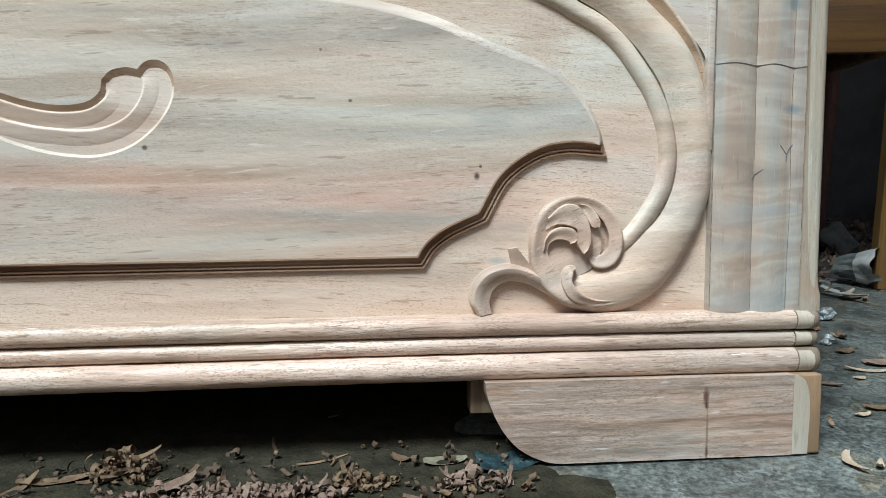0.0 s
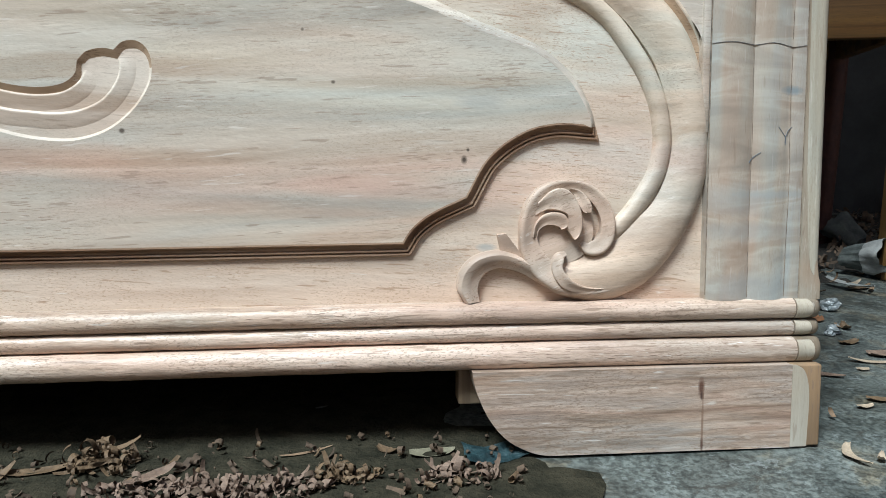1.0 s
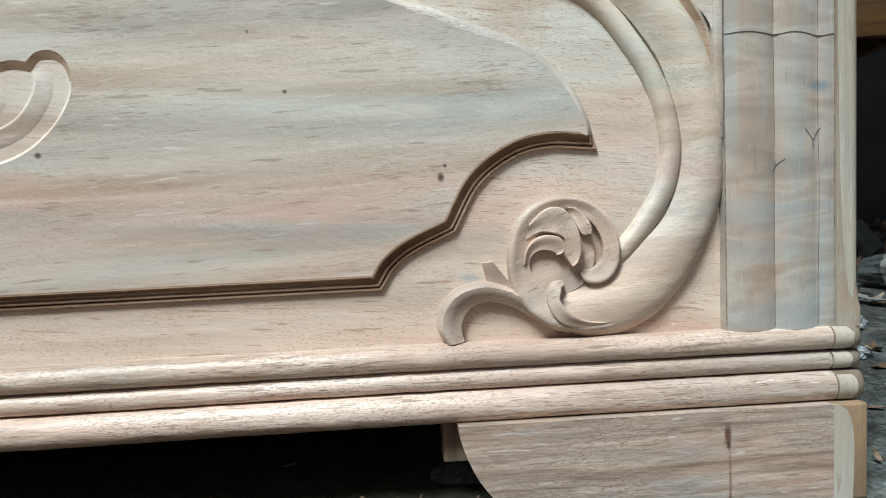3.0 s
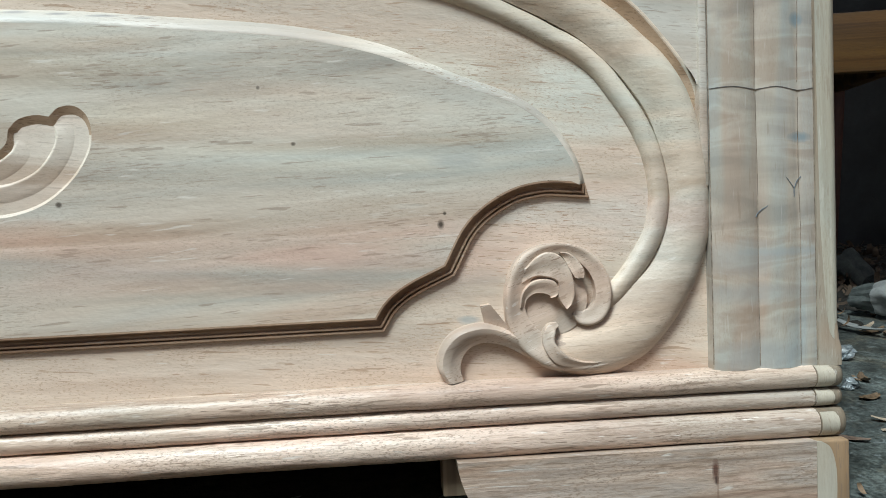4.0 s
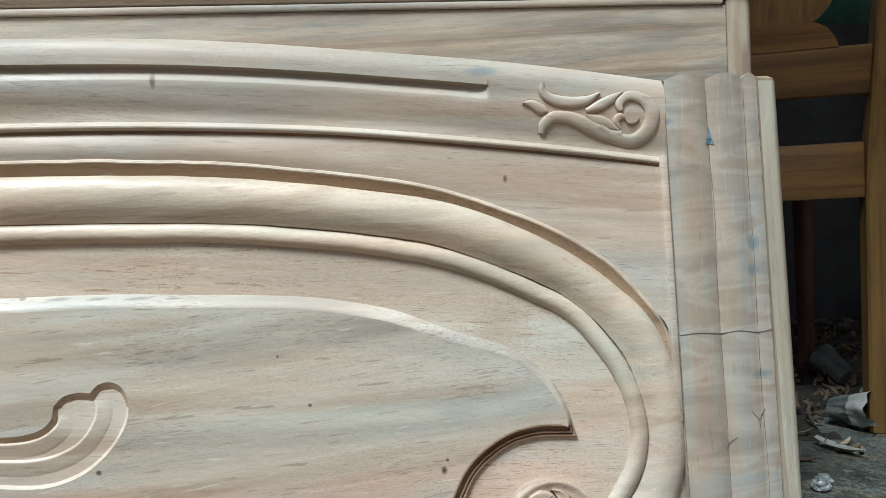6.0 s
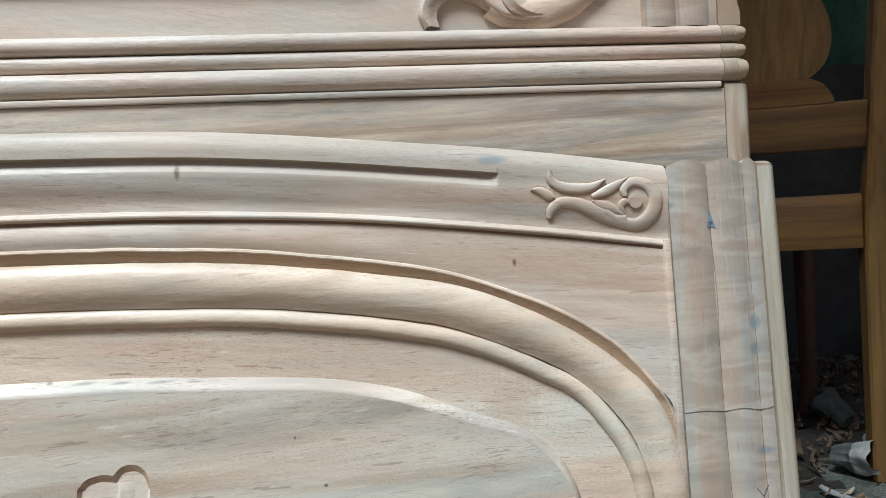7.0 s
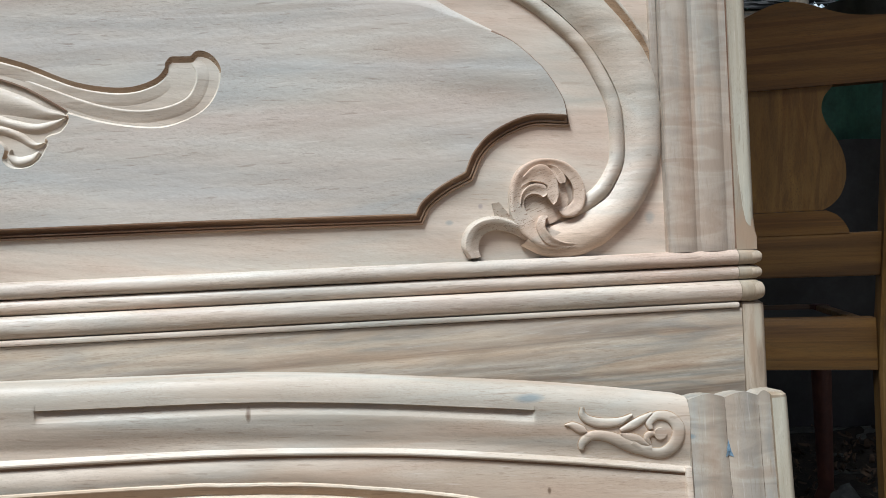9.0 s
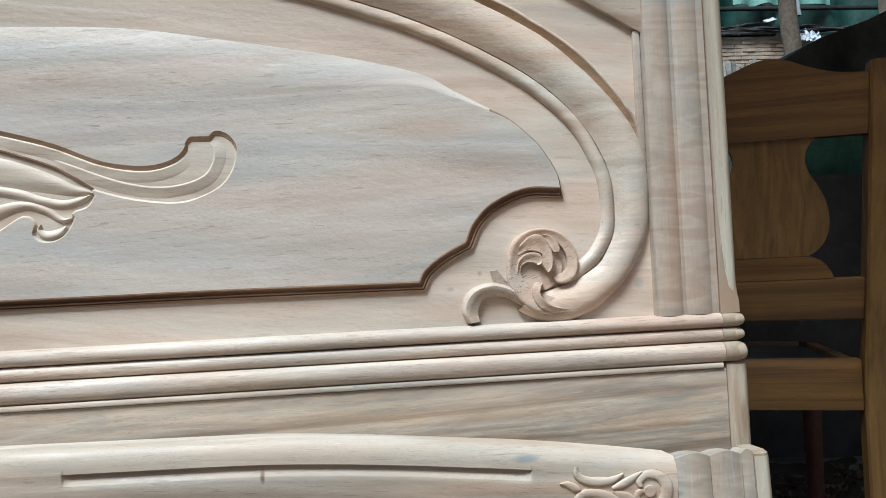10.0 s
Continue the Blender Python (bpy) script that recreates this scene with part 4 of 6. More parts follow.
def footboard():
    thing = stand("footboard", "unpainted carved hardwood bed footboard leaning on the headboard", "footboard")
    P = lambda name, bm, m, label="": part(name, bm, m, thing, label, UNIT)
    # body behind the carving
    top = [q for q in both(curve(RAIL_TOP, 5))]
    bm = bmesh.new()
    loop = [np.array([2 * MID + 0.12, 0.10]), np.array([-0.12, 0.10])] + [q - np.array([0, 0.004]) for q in top[::-1]]
    sheet(bm, [loop], 0.0)
    sheet(bm, [loop], 0.036)
    wall_of(bm, loop, 0.0, 0.036)
    P("backing_board", bm, GROUND, "pale pinkish planed wood with chisel marks")
    half = outline(PANEL_LOW, PANEL_STEP, PANEL_TOP)
    hole = foot_lobes()
    field, edge, chamfer, _ = panel_mesh(half, TIP, [hole, flip(hole)], 0.0, soft=((0.0, 0.007), (0.08, 0.010), (0.2, 0.0125), (0.5, 0.0145), (1.0, 0.015)))
    P("panel", field, WOOD, "raised flat panel of greyish pink wood")
    P("panel_moulding", edge, ROUTED_SHADE, "stepped routed moulding along the panel's foot, browned for its downward shade")
    P("panel_chamfer", chamfer, CHAMFER, "pale chamfer along the panel's head")
    bm = bmesh.new()
    brown = hollow(bm, hole, -0.0105)
    scrolls = twins("carved_scroll", bm, SCROLL, thing, "hollow two-lobed scroll cut into the panel")
    twins("scroll_slope", brown, COVE_SHADE, thing, "slope under the scroll's upper rim, browned for its shade")
    for pts in FOOT_LIPS:
        pair("scroll_lip", lambda: rise(bmesh.new(), pts, -0.0105 + 0.0036), SCROLL, scrolls, "raised lip between the scroll's lobes")
    bm = bmesh.new()
    loft(bm, both(curve(BAND_OUT, 6)), both(curve(BAND_IN, 6)), BAND_FORM)
    P("arch_band", bm, CARVED, "broad rounded arch moulding")
    P("arch_bead", sweep(bmesh.new(), both(curve(BEAD, 6)), BEAD_FORM), CARVED)
    # cove below the rail, coloured dark for the shadow it lies in
    bm = bmesh.new()
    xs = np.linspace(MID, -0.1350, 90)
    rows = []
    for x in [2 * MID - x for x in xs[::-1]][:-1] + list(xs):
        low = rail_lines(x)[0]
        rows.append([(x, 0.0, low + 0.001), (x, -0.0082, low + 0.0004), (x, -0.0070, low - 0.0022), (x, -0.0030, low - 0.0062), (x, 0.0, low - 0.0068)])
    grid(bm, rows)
    P("rail_cove", bm, JOINT_SHADE, "cove under the top rail, dark brown for the shadow there")
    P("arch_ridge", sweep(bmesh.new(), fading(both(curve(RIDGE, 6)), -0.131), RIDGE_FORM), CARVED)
    # shade on the ridge's underside is put into this cove's brown
    P("arch_cove", sweep(bmesh.new(), fading(both(curve(RIDGE, 6)), -0.131), COVE_FORM), COVE_SHADE, "cove under the ridge, browned for the shade on its underside")
    lo, hi = both(curve(RIDGE, 6)), both(curve(RAIL_LOW, 9))
    rows = []
    for i in range(101):
        a, b = lo[round(i / 100 * (len(lo) - 1))], hi[round(i / 100 * (len(hi) - 1))]
        k = max(0.3, min(1.0, (-0.25 - (a[0] if a[0] > MID else 2 * MID - a[0])) / 0.3))
        form = ((0.02, 0.0070), (0.12, 0.0078), (0.28, 0.0094), (0.45, 0.0102), (0.62, 0.0096), (0.8, 0.0076), (0.95, 0.0054), (1.03, 0.004))
        rows.append([(a[0] + (b[0] - a[0]) * s, -(0.0075 + (v - 0.0075) * k), a[1] + (b[1] - a[1]) * s) for s, v in form])
    bm = bmesh.new()
    grid(bm, rows)
    P("spandrel", bm, WOOD_RAIL)
    # top rail with a small bead under it and two long hollow grooves
    bm = bmesh.new()
    ends = [x for x in np.linspace(MID, -0.1263, 150)]
    ends = sorted(ends + [-0.322, -0.3205, -0.326, -0.334, -0.90, -0.9015, -0.896])
    xs = [2 * MID - x for x in ends[::-1]][:-1] + ends
    rows = []
    for x in xs:
        low, top = rail_lines(x)
        rows.append([(x, 0.002, low)] + [(x, -rail_height(x, s), low + (top - low) * s) for s in RAIL_CUTS] + [(x, 0.036, top)])
    grid(bm, rows)
    P("top_rail", bm, WOOD_RAIL, "curved top rail with long hollow groove")
    cuts = pair("rail_ornament", ornament_cut_mesh, COVE_SHADE, thing, "small leaf scroll outlined by a cut whose shade is painted brown")
    for pts, h, lift in ORNAMENT:
        pair("carved_leaf", lambda: ornament_leaf_mesh(pts, h, lift), WOOD_RAIL, cuts, "pale carved leaf")
    pair("carved_boss", ornament_boss_mesh, WOOD_RAIL, cuts, "small round boss in the scroll")
    volutes = pair("corner_scroll", scroll_mesh, VOLUTE, thing, "carved volute with leaf lobes")
    pair("scroll_ground", scroll_ground_mesh, VOLUTE, volutes, "sunk middle of the volute")
    # side strip of the spandrel
    pair("spandrel_strip", lambda: block(bmesh.new(), -0.1350, -0.1264, -0.0115, 0.002, 0.34, 0.630, 0.002), WOOD_RAIL, thing)
    # post
    def post():
        bm = reeds(bmesh.new(), [-0.1262, -0.079, -0.036, -0.0195], 0.160, 0.712, -0.0125, 0.0046)
        block(bm, -0.1262, -0.0195, -0.0125, 0.036, 0.160, 0.700)
        return bm
    posts = pair("post", post, WOOD_POST, thing, "fluted post of bluish grey wood")
    strips = pair("edge_strip", lambda: edge_strip(-0.0195, 0.0046, -0.0155, 0.036, 0.160, 0.714), WOOD_STRIP, thing, "brown edge strip with rounded corner")
    pair("sapwood", lambda: tongue(-0.0195, 0.0046, -0.0155, 0.184, 0.708), WOOD_EDGE, strips, "pale sapwood tongue on the edge strip")
    for name, label, pts, w in (
            ("pencil_line", "wavy dark line drawn across the post", [(-0.126, 0.4345), (-0.105, 0.436), (-0.080, 0.4335), (-0.06, 0.4355), (-0.037, 0.432), (-0.0205, 0.434)], 0.0010),
            ("pencil_tick", "pencil tick mark", [(-0.051, 0.347), (-0.044, 0.3385), (-0.042, 0.337), (-0.039, 0.343), (-0.034, 0.3475)], 0.0011),
            ("pencil_tick", "pencil tick mark", [(-0.0425, 0.338), (-0.0425, 0.328)], 0.0012),
            ("pencil_tick", "pencil tick mark", [(-0.0815, 0.309), (-0.077, 0.315), (-0.070, 0.320)], 0.0010)):
        part(name, post_mark(pts, w), TICK if "tick" in name else PENCIL, posts[0], label, UNIT)
    bm = bmesh.new()
    tri = [(-0.0790, 0.661), (-0.0822, 0.647), (-0.0845, 0.6395), (-0.079, 0.6410), (-0.0738, 0.6390), (-0.0765, 0.647)]
    for h in (0.0008, -0.001):
        bm.faces.new([bm.verts.new((x, post_y(x) - h, z)) for x, z in tri])
    part("chalk_arrow", bm, INK, posts[0], "blue chalk arrowhead drawn on the post", UNIT)
    for k, x in enumerate((-0.1265, -0.0197)):
        part("joint_line", post_mark([(x + 0.0003 * math.sin(9 * z + k), z) for z in np.linspace(0.166, 0.695, 14)], 0.0010), SEAM, posts[0], "", UNIT)
    for x, spans in ((-0.079, ((0.163, 0.430), (0.445, 0.700))), (-0.036, ((0.163, 0.425), (0.440, 0.700)))):
        for z0, z1 in spans:
            part("joint_line", post_mark([(x + 0.0007 * math.sin(31 * z + 40 * x) + 0.0005 * math.sin(140 * z), z) for z in np.linspace(z0, z1, 8)], 0.0006), SEAM, posts[0], "", UNIT)
    # bottom beads
    for z0, z1, h in ((0.1385, 0.1615, 0.022), (0.1195, 0.1385, 0.020), (0.0905, 0.1195, 0.028)):
        bm = sweep(bmesh.new(), both(curve([(MID, (z0 + z1) / 2 - 0.0048), (-0.85, (z0 + z1) / 2 - 0.0036), (-0.45, (z0 + z1) / 2 - 0.0010), (-0.0265, (z0 + z1) / 2)], 20)), bead_form(z1 - z0, h))
        P("bottom_bead", bm, WOOD_BEAD)
        ends = pair("bead_end", lambda: bead_end(-0.0260, 0.0060, z0, z1, h), WOOD_RIM, thing, "brown end of the bead")
        pair("sapwood", lambda: bead_cap(-0.0252, -0.0065, z0, z1, h), WOOD_CAP, ends, "pale sapwood on the bead's end")
    bm = block(bmesh.new(), 2 * MID + 0.01, -0.01, -0.006, 0.036, 0.093, 0.158)
    P("bottom_rail", bm, WOOD_BEAD)
    # leg
    pair("leg", leg_mesh, WOOD_LEG, thing, "low foot board with quarter-round end")
    sides = pair("leg_side", lambda: block(bmesh.new(), -0.0351, -0.001, -0.0338, 0.03, 0.0005, 0.0915, 0.0025, 3), WOOD_BROWN, thing, "brown side edge")
    pair("sapwood", leg_sapwood, WOOD_CAP, sides, "pale sapwood edge with a rounded head")
    pair("leg_block", lambda: block(bmesh.new(), -0.395, -0.30, 0.0, 0.03, 0.048, 0.091, 0.002), WOOD_BROWN, thing, "small glue block behind the foot")
    return thing


def post_y(x):
    """Front of the footboard's fluted post at x."""
    for a, b in ((-0.1262, -0.079), (-0.079, -0.036), (-0.036, -0.0195)):
        if a <= x <= b:
            return -0.0125 - 0.0046 * max(0.0, math.sin(math.pi * (x - a) / (b - a))) ** 0.7 * min(1.0, ((b - a) / 0.045) ** 1.5)
    return -0.0125


def post_mark(pts, w):
    """A thin pencil stroke lying on the post."""
    line = curve(pts, 4)
    bm = bmesh.new()
    m = normals(line)
    rows = []
    for i, (q, o) in enumerate(zip(line, m)):
        k = w / 2 * (0.6 + 0.5 * abs(noise.noise((q[0] * 300, q[1] * 300, 1))))
        rows.append([(q[0] + o[0] * u * k, post_y(q[0] + o[0] * u * k) - h, q[1] + o[1] * u * k) for u, h in ((1, -0.0004), (0.7, 0.0006), (-0.7, 0.0006), (-1, -0.0004))])
    grid(bm, rows)
    return bm


def bead_form(w, h):
    out = [(w / 2 - 0.0002, -0.004)]
    for a in np.linspace(0.0, math.pi, 11):
        out.append((w / 2 * math.cos(a) * 0.985, h * (0.40 + 0.60 * math.sin(a) ** 0.75)))
    return out + [(-w / 2 + 0.0002, -0.004)]


def bead_end(x0, x1, z0, z1, h):
    bm = bmesh.new()
    zc, w = (z0 + z1) / 2, z1 - z0
    path = [(x0, zc, 1, 1), (x1 - 0.012, zc, 1, 1.0), (x1 - 0.006, zc, 0.97, 0.93), (x1 - 0.002, zc, 0.9, 0.75), (x1, zc, 0.75, 0.45)]
    sweep(bm, path, bead_form(w, h + 0.0006))
    return bm


def bead_cap(x0, x1, z0, z1, h):
    """Pale patch on the front of a bead's end."""
    bm = bmesh.new()
    zc, w = (z0 + z1) / 2, z1 - z0
    form = [q for q in bead_form(w, h + 0.0013) if q[1] > h * 0.68]
    lo, hi = form[0], form[-1]
    form = [(lo[0] * 0.96, h * 0.3), *form, (hi[0] * 0.96, h * 0.3)]
    sweep(bm, [(x0, zc, 1, 1), (x1 - 0.004, zc, 1, 1), (x1 - 0.001, zc, 0.9, 1), (x1, zc, 0.75, 0.97)], form)
    return bm


def edge_strip(x0, x1, y0, y1, z0, z1):
    """Square edge strip with a rounded corner that runs out in a stop above the beads."""
    bm = bmesh.new()
    rows = []
    for z, c in ((z0, 0.001), (z0 + 0.018, 0.001), (z0 + 0.026, 0.006), (z0 + 0.045, 0.010), (z0 + 0.08, 0.011), (z1 - 0.01, 0.011), (z1 - 0.003, 0.012), (z1, 0.013)):
        t = 0.004 if z == z1 else 0.0
        row = [(x0, y1, z), (x0, y0 + t, z)]
        for a in np.linspace(0, math.pi / 2, 6):
            row.append((x1 - t * 0.5 - c + c * math.sin(a), y0 + t + c - c * math.cos(a), z))
        row.append((x1 - t * 0.5, y1, z))
        rows.append(row)
    vs = grid(bm, rows, close=True)
    bm.faces.new(vs[0])
    bm.faces.new(vs[-1])
    return bm


def tongue(x0, x1, y0, z0, z1, c=0.011):
    """Pale sapwood on the front of an edge strip, its foot rounded."""
    bm = bmesh.new()
    flat = x1 - c - x0
    whole = flat + c * 1.0

    def at(u):
        if u < flat:
            return x0 + u, y0 - 0.0005
        a = (u - flat) / c
        return x1 - c + (c + 0.0005) * math.sin(a), y0 + c - (c + 0.0005) * math.cos(a)

    rows = []
    for z in (z0, z0 + 0.001, z0 + 0.003, z0 + 0.006, z0 + 0.010, z0 + 0.018, z0 + 0.03, z0 + 0.06, z0 + 0.12, z0 + 0.20, z0 + 0.30, z1):
        h = z - z0
        lo = whole * float(np.interp(h, (0, 0.004, 0.01, 0.03, 0.06, 0.12, 0.3), (0.78, 0.58, 0.47, 0.34, 0.25, 0.12, 0.01)))
        hi = whole * float(np.interp(h, (0, 0.003, 0.01, 0.03), (0.86, 0.93, 0.96, 0.98)))
        if z == z0:
            rows.append([(at(u)[0], y0 + 0.002, z) for u in np.linspace(lo, hi, 9)])
        else:
            rows.append([(*at(u), z) for u in np.linspace(lo, hi, 9)])
    grid(bm, rows)
    return bm


def leg_sapwood():
    """Pale strip down the front of the foot's brown end."""
    bm = bmesh.new()
    right = curve([(-0.0165, 0.0008), (-0.0155, 0.03), (-0.0150, 0.05), (-0.0165, 0.07), (-0.0215, 0.085), (-0.0300, 0.0912)], 4)
    loop = [np.array([-0.0350, 0.0008])] + list(right) + [np.array([-0.0350, 0.0912])]
    sheet(bm, [loop], -0.0344)
    wall_of(bm, loop, -0.0344, -0.030)
    return bm


def leg_mesh():
    bm = bmesh.new()
    arc = [(-0.3835, 0.0915), (-0.382, 0.080), (-0.377, 0.064), (-0.366, 0.041), (-0.350, 0.021), (-0.332, 0.009), (-0.312, 0.0015), (-0.295, 0.0)]
    loop = curve(arc, 3) + [np.array([-0.0352, 0.0]), np.array([-0.0352, 0.0915])]
    sheet(bm, [loop], -0.034)
    sheet(bm, [loop], 0.004)
    wall_of(bm, loop, -0.034, 0.004)
    return bm


H_Y, H_Z, H_X = 0.075, 0.744, 0.007
UPRIGHT = 3.9   # the headboard stands this much steeper than the footboard, hinged at H_PIVOT
H_PIVOT = 0.82
H_BEAD = [(-1.07, 1.452), (-0.85, 1.432), (-0.72, 1.411), (-0.62, 1.388), (-0.542, 1.365), (-0.4625, 1.339), (-0.382, 1.305), (-0.2998, 1.2604), (-0.2585, 1.2305), (-0.2175, 1.191), (-0.193, 1.153),
          (-0.1732, 1.104), (-0.1698, 1.052), (-0.1745, 1.022), (-0.193, 0.992), (-0.222, 0.969), (-0.240, 0.962)]
H_OUT = [(-1.07, 1.520), (-0.80, 1.493), (-0.62, 1.458), (-0.50, 1.425), (-0.412, 1.394), (-0.334, 1.360), (-0.2614, 1.319), (-0.212, 1.279), (-0.165, 1.231), (-0.128, 1.180),
         (-0.1095, 1.125), (-0.1085, 1.060), (-0.116, 1.012), (-0.145, 0.960), (-0.177, 0.930), (-0.208, 0.910), (-0.246, 0.899), (-0.278, 0.903), (-0.31, 0.919)]
H_IN = [(-1.07, 1.464), (-0.83, 1.440), (-0.66, 1.408), (-0.55, 1.378), (-0.4585, 1.349), (-0.39, 1.320), (-0.325, 1.287), (-0.272, 1.254), (-0.226, 1.2145), (-0.188, 1.165),
        (-0.164, 1.110), (-0.1593, 1.055), (-0.163, 1.022), (-0.182, 0.986), (-0.203, 0.969), (-0.226, 0.957), (-0.25, 0.949), (-0.272, 0.943), (-0.292, 0.937)]
H_RIDGE = [(-1.07, 1.531), (-0.80, 1.505), (-0.60, 1.465), (-0.46, 1.421), (-0.345, 1.3755), (-0.3025, 1.3554), (-0.2622, 1.3302), (-0.2218, 1.3031), (-0.1817, 1.2659), (-0.142, 1.2168), (-0.1185, 1.1796), (-0.112, 1.150)]
H_RAIL_LOW = [(-1.07, 1.62), (-0.80, 1.600), (-0.60, 1.550), (-0.42, 1.472), (-0.30, 1.420), (-0.193, 1.3663), (-0.107, 1.317)]
H_RAIL_TOP = [(-1.07, 1.75), (-0.80, 1.73), (-0.60, 1.69), (-0.42, 1.62), (-0.30, 1.57), (-0.183, 1.53), (-0.108, 1.51)]
H_LOW = [(-1.07, 0.9627), (-0.711, 0.9633), (-0.4465, 0.9616)]
H_STEP = [[(-0.4465, 0.9616), (-0.436, 0.980), (-0.4100, 0.9995), (-0.3777, 1.0159)], [(-0.3777, 1.0159), (-0.363, 1.0455), (-0.3365, 1.0698), (-0.2906, 1.0882), (-0.2452, 1.0877)]]
H_TOP = [(-0.2452, 1.0877), (-0.250, 1.113), (-0.2687, 1.1453), (-0.2835, 1.1625), (-0.314, 1.189), (-0.3535, 1.2104), (-0.3935, 1.2318), (-0.4405, 1.257), (-0.5505, 1.283), (-0.704, 1.308), (-0.856, 1.328), (-1.07, 1.332)]


def head_lobes():
    up = curve([(-1.055, 1.205), (-1.01, 1.194), (-0.937, 1.173), (-0.880, 1.149), (-0.838, 1.140), (-0.805, 1.1395), (-0.778, 1.148), (-0.765, 1.160), (-0.762, 1.170)], 6)
    l1 = curve([(-0.762, 1.170), (-0.756, 1.1765), (-0.745, 1.177), (-0.731, 1.177)], 4)[1:]
    l2 = curve([(-0.731, 1.177), (-0.722, 1.184), (-0.708, 1.181), (-0.697, 1.170), (-0.693, 1.155), (-0.699, 1.130), (-0.714, 1.109), (-0.738, 1.095), (-0.77, 1.086), (-0.81, 1.088),
                (-0.850, 1.096), (-0.885, 1.107)], 5)[1:]
    l3 = curve([(-0.885, 1.107), (-0.884, 1.098), (-0.894, 1.084), (-0.911, 1.078), (-0.910, 1.070), (-0.919, 1.053), (-0.934, 1.041), (-0.954, 1.040), (-0.966, 1.050), (-0.963, 1.066), (-0.978, 1.074),
                (-1.009, 1.055), (-1.055, 1.03)], 5)[1:]
    return (up + l1 + l2 + l3)[::-1]


HEAD_LIPS = ([(-1.05, 1.196), (-0.99, 1.180), (-0.937, 1.1645), (-0.880, 1.141), (-0.838, 1.1315), (-0.805, 1.131), (-0.776, 1.140), (-0.758, 1.155)],
             [(-0.938, 1.152), (-0.915, 1.142), (-0.851, 1.117), (-0.804, 1.108), (-0.766, 1.111), (-0.737, 1.123), (-0.7245, 1.143), (-0.724, 1.158), (-0.731, 1.1705)])
HEAD_LEAVES = ([(-1.06, 1.147, 0.026), (-1.0, 1.132, 0.026), (-0.95, 1.119, 0.019), (-0.915, 1.108, 0.011), (-0.894, 1.105, 0.006), (-0.887, 1.104, 0.001)],
               [(-1.02, 1.112, 0.010), (-0.985, 1.105, 0.010), (-0.955, 1.095, 0.009), (-0.925, 1.0885, 0.009), (-0.902, 1.094, 0.007), (-0.889, 1.101, 0.002)],
               [(-1.05, 1.060, 0.020), (-1.01, 1.080, 0.014), (-0.975, 1.089, 0.009), (-0.948, 1.081, 0.008), (-0.928, 1.068, 0.006), (-0.914, 1.071, 0.001)],
               [(-0.922, 1.060, 0.003), (-0.932, 1.052, 0.008), (-0.947, 1.049, 0.009), (-0.957, 1.056, 0.005), (-0.955, 1.064, 0.001)])
LEAF_FORM = [(1.0, -0.006), (0.8, -0.0030), (0.6, -0.0010), (0.4, 0.0), (0.2, 0.0003), (0.0, 0.0), (-0.2, -0.0008), (-0.4, -0.0018), (-0.6, -0.0030), (-0.8, -0.0044), (-1.0, -0.006)]


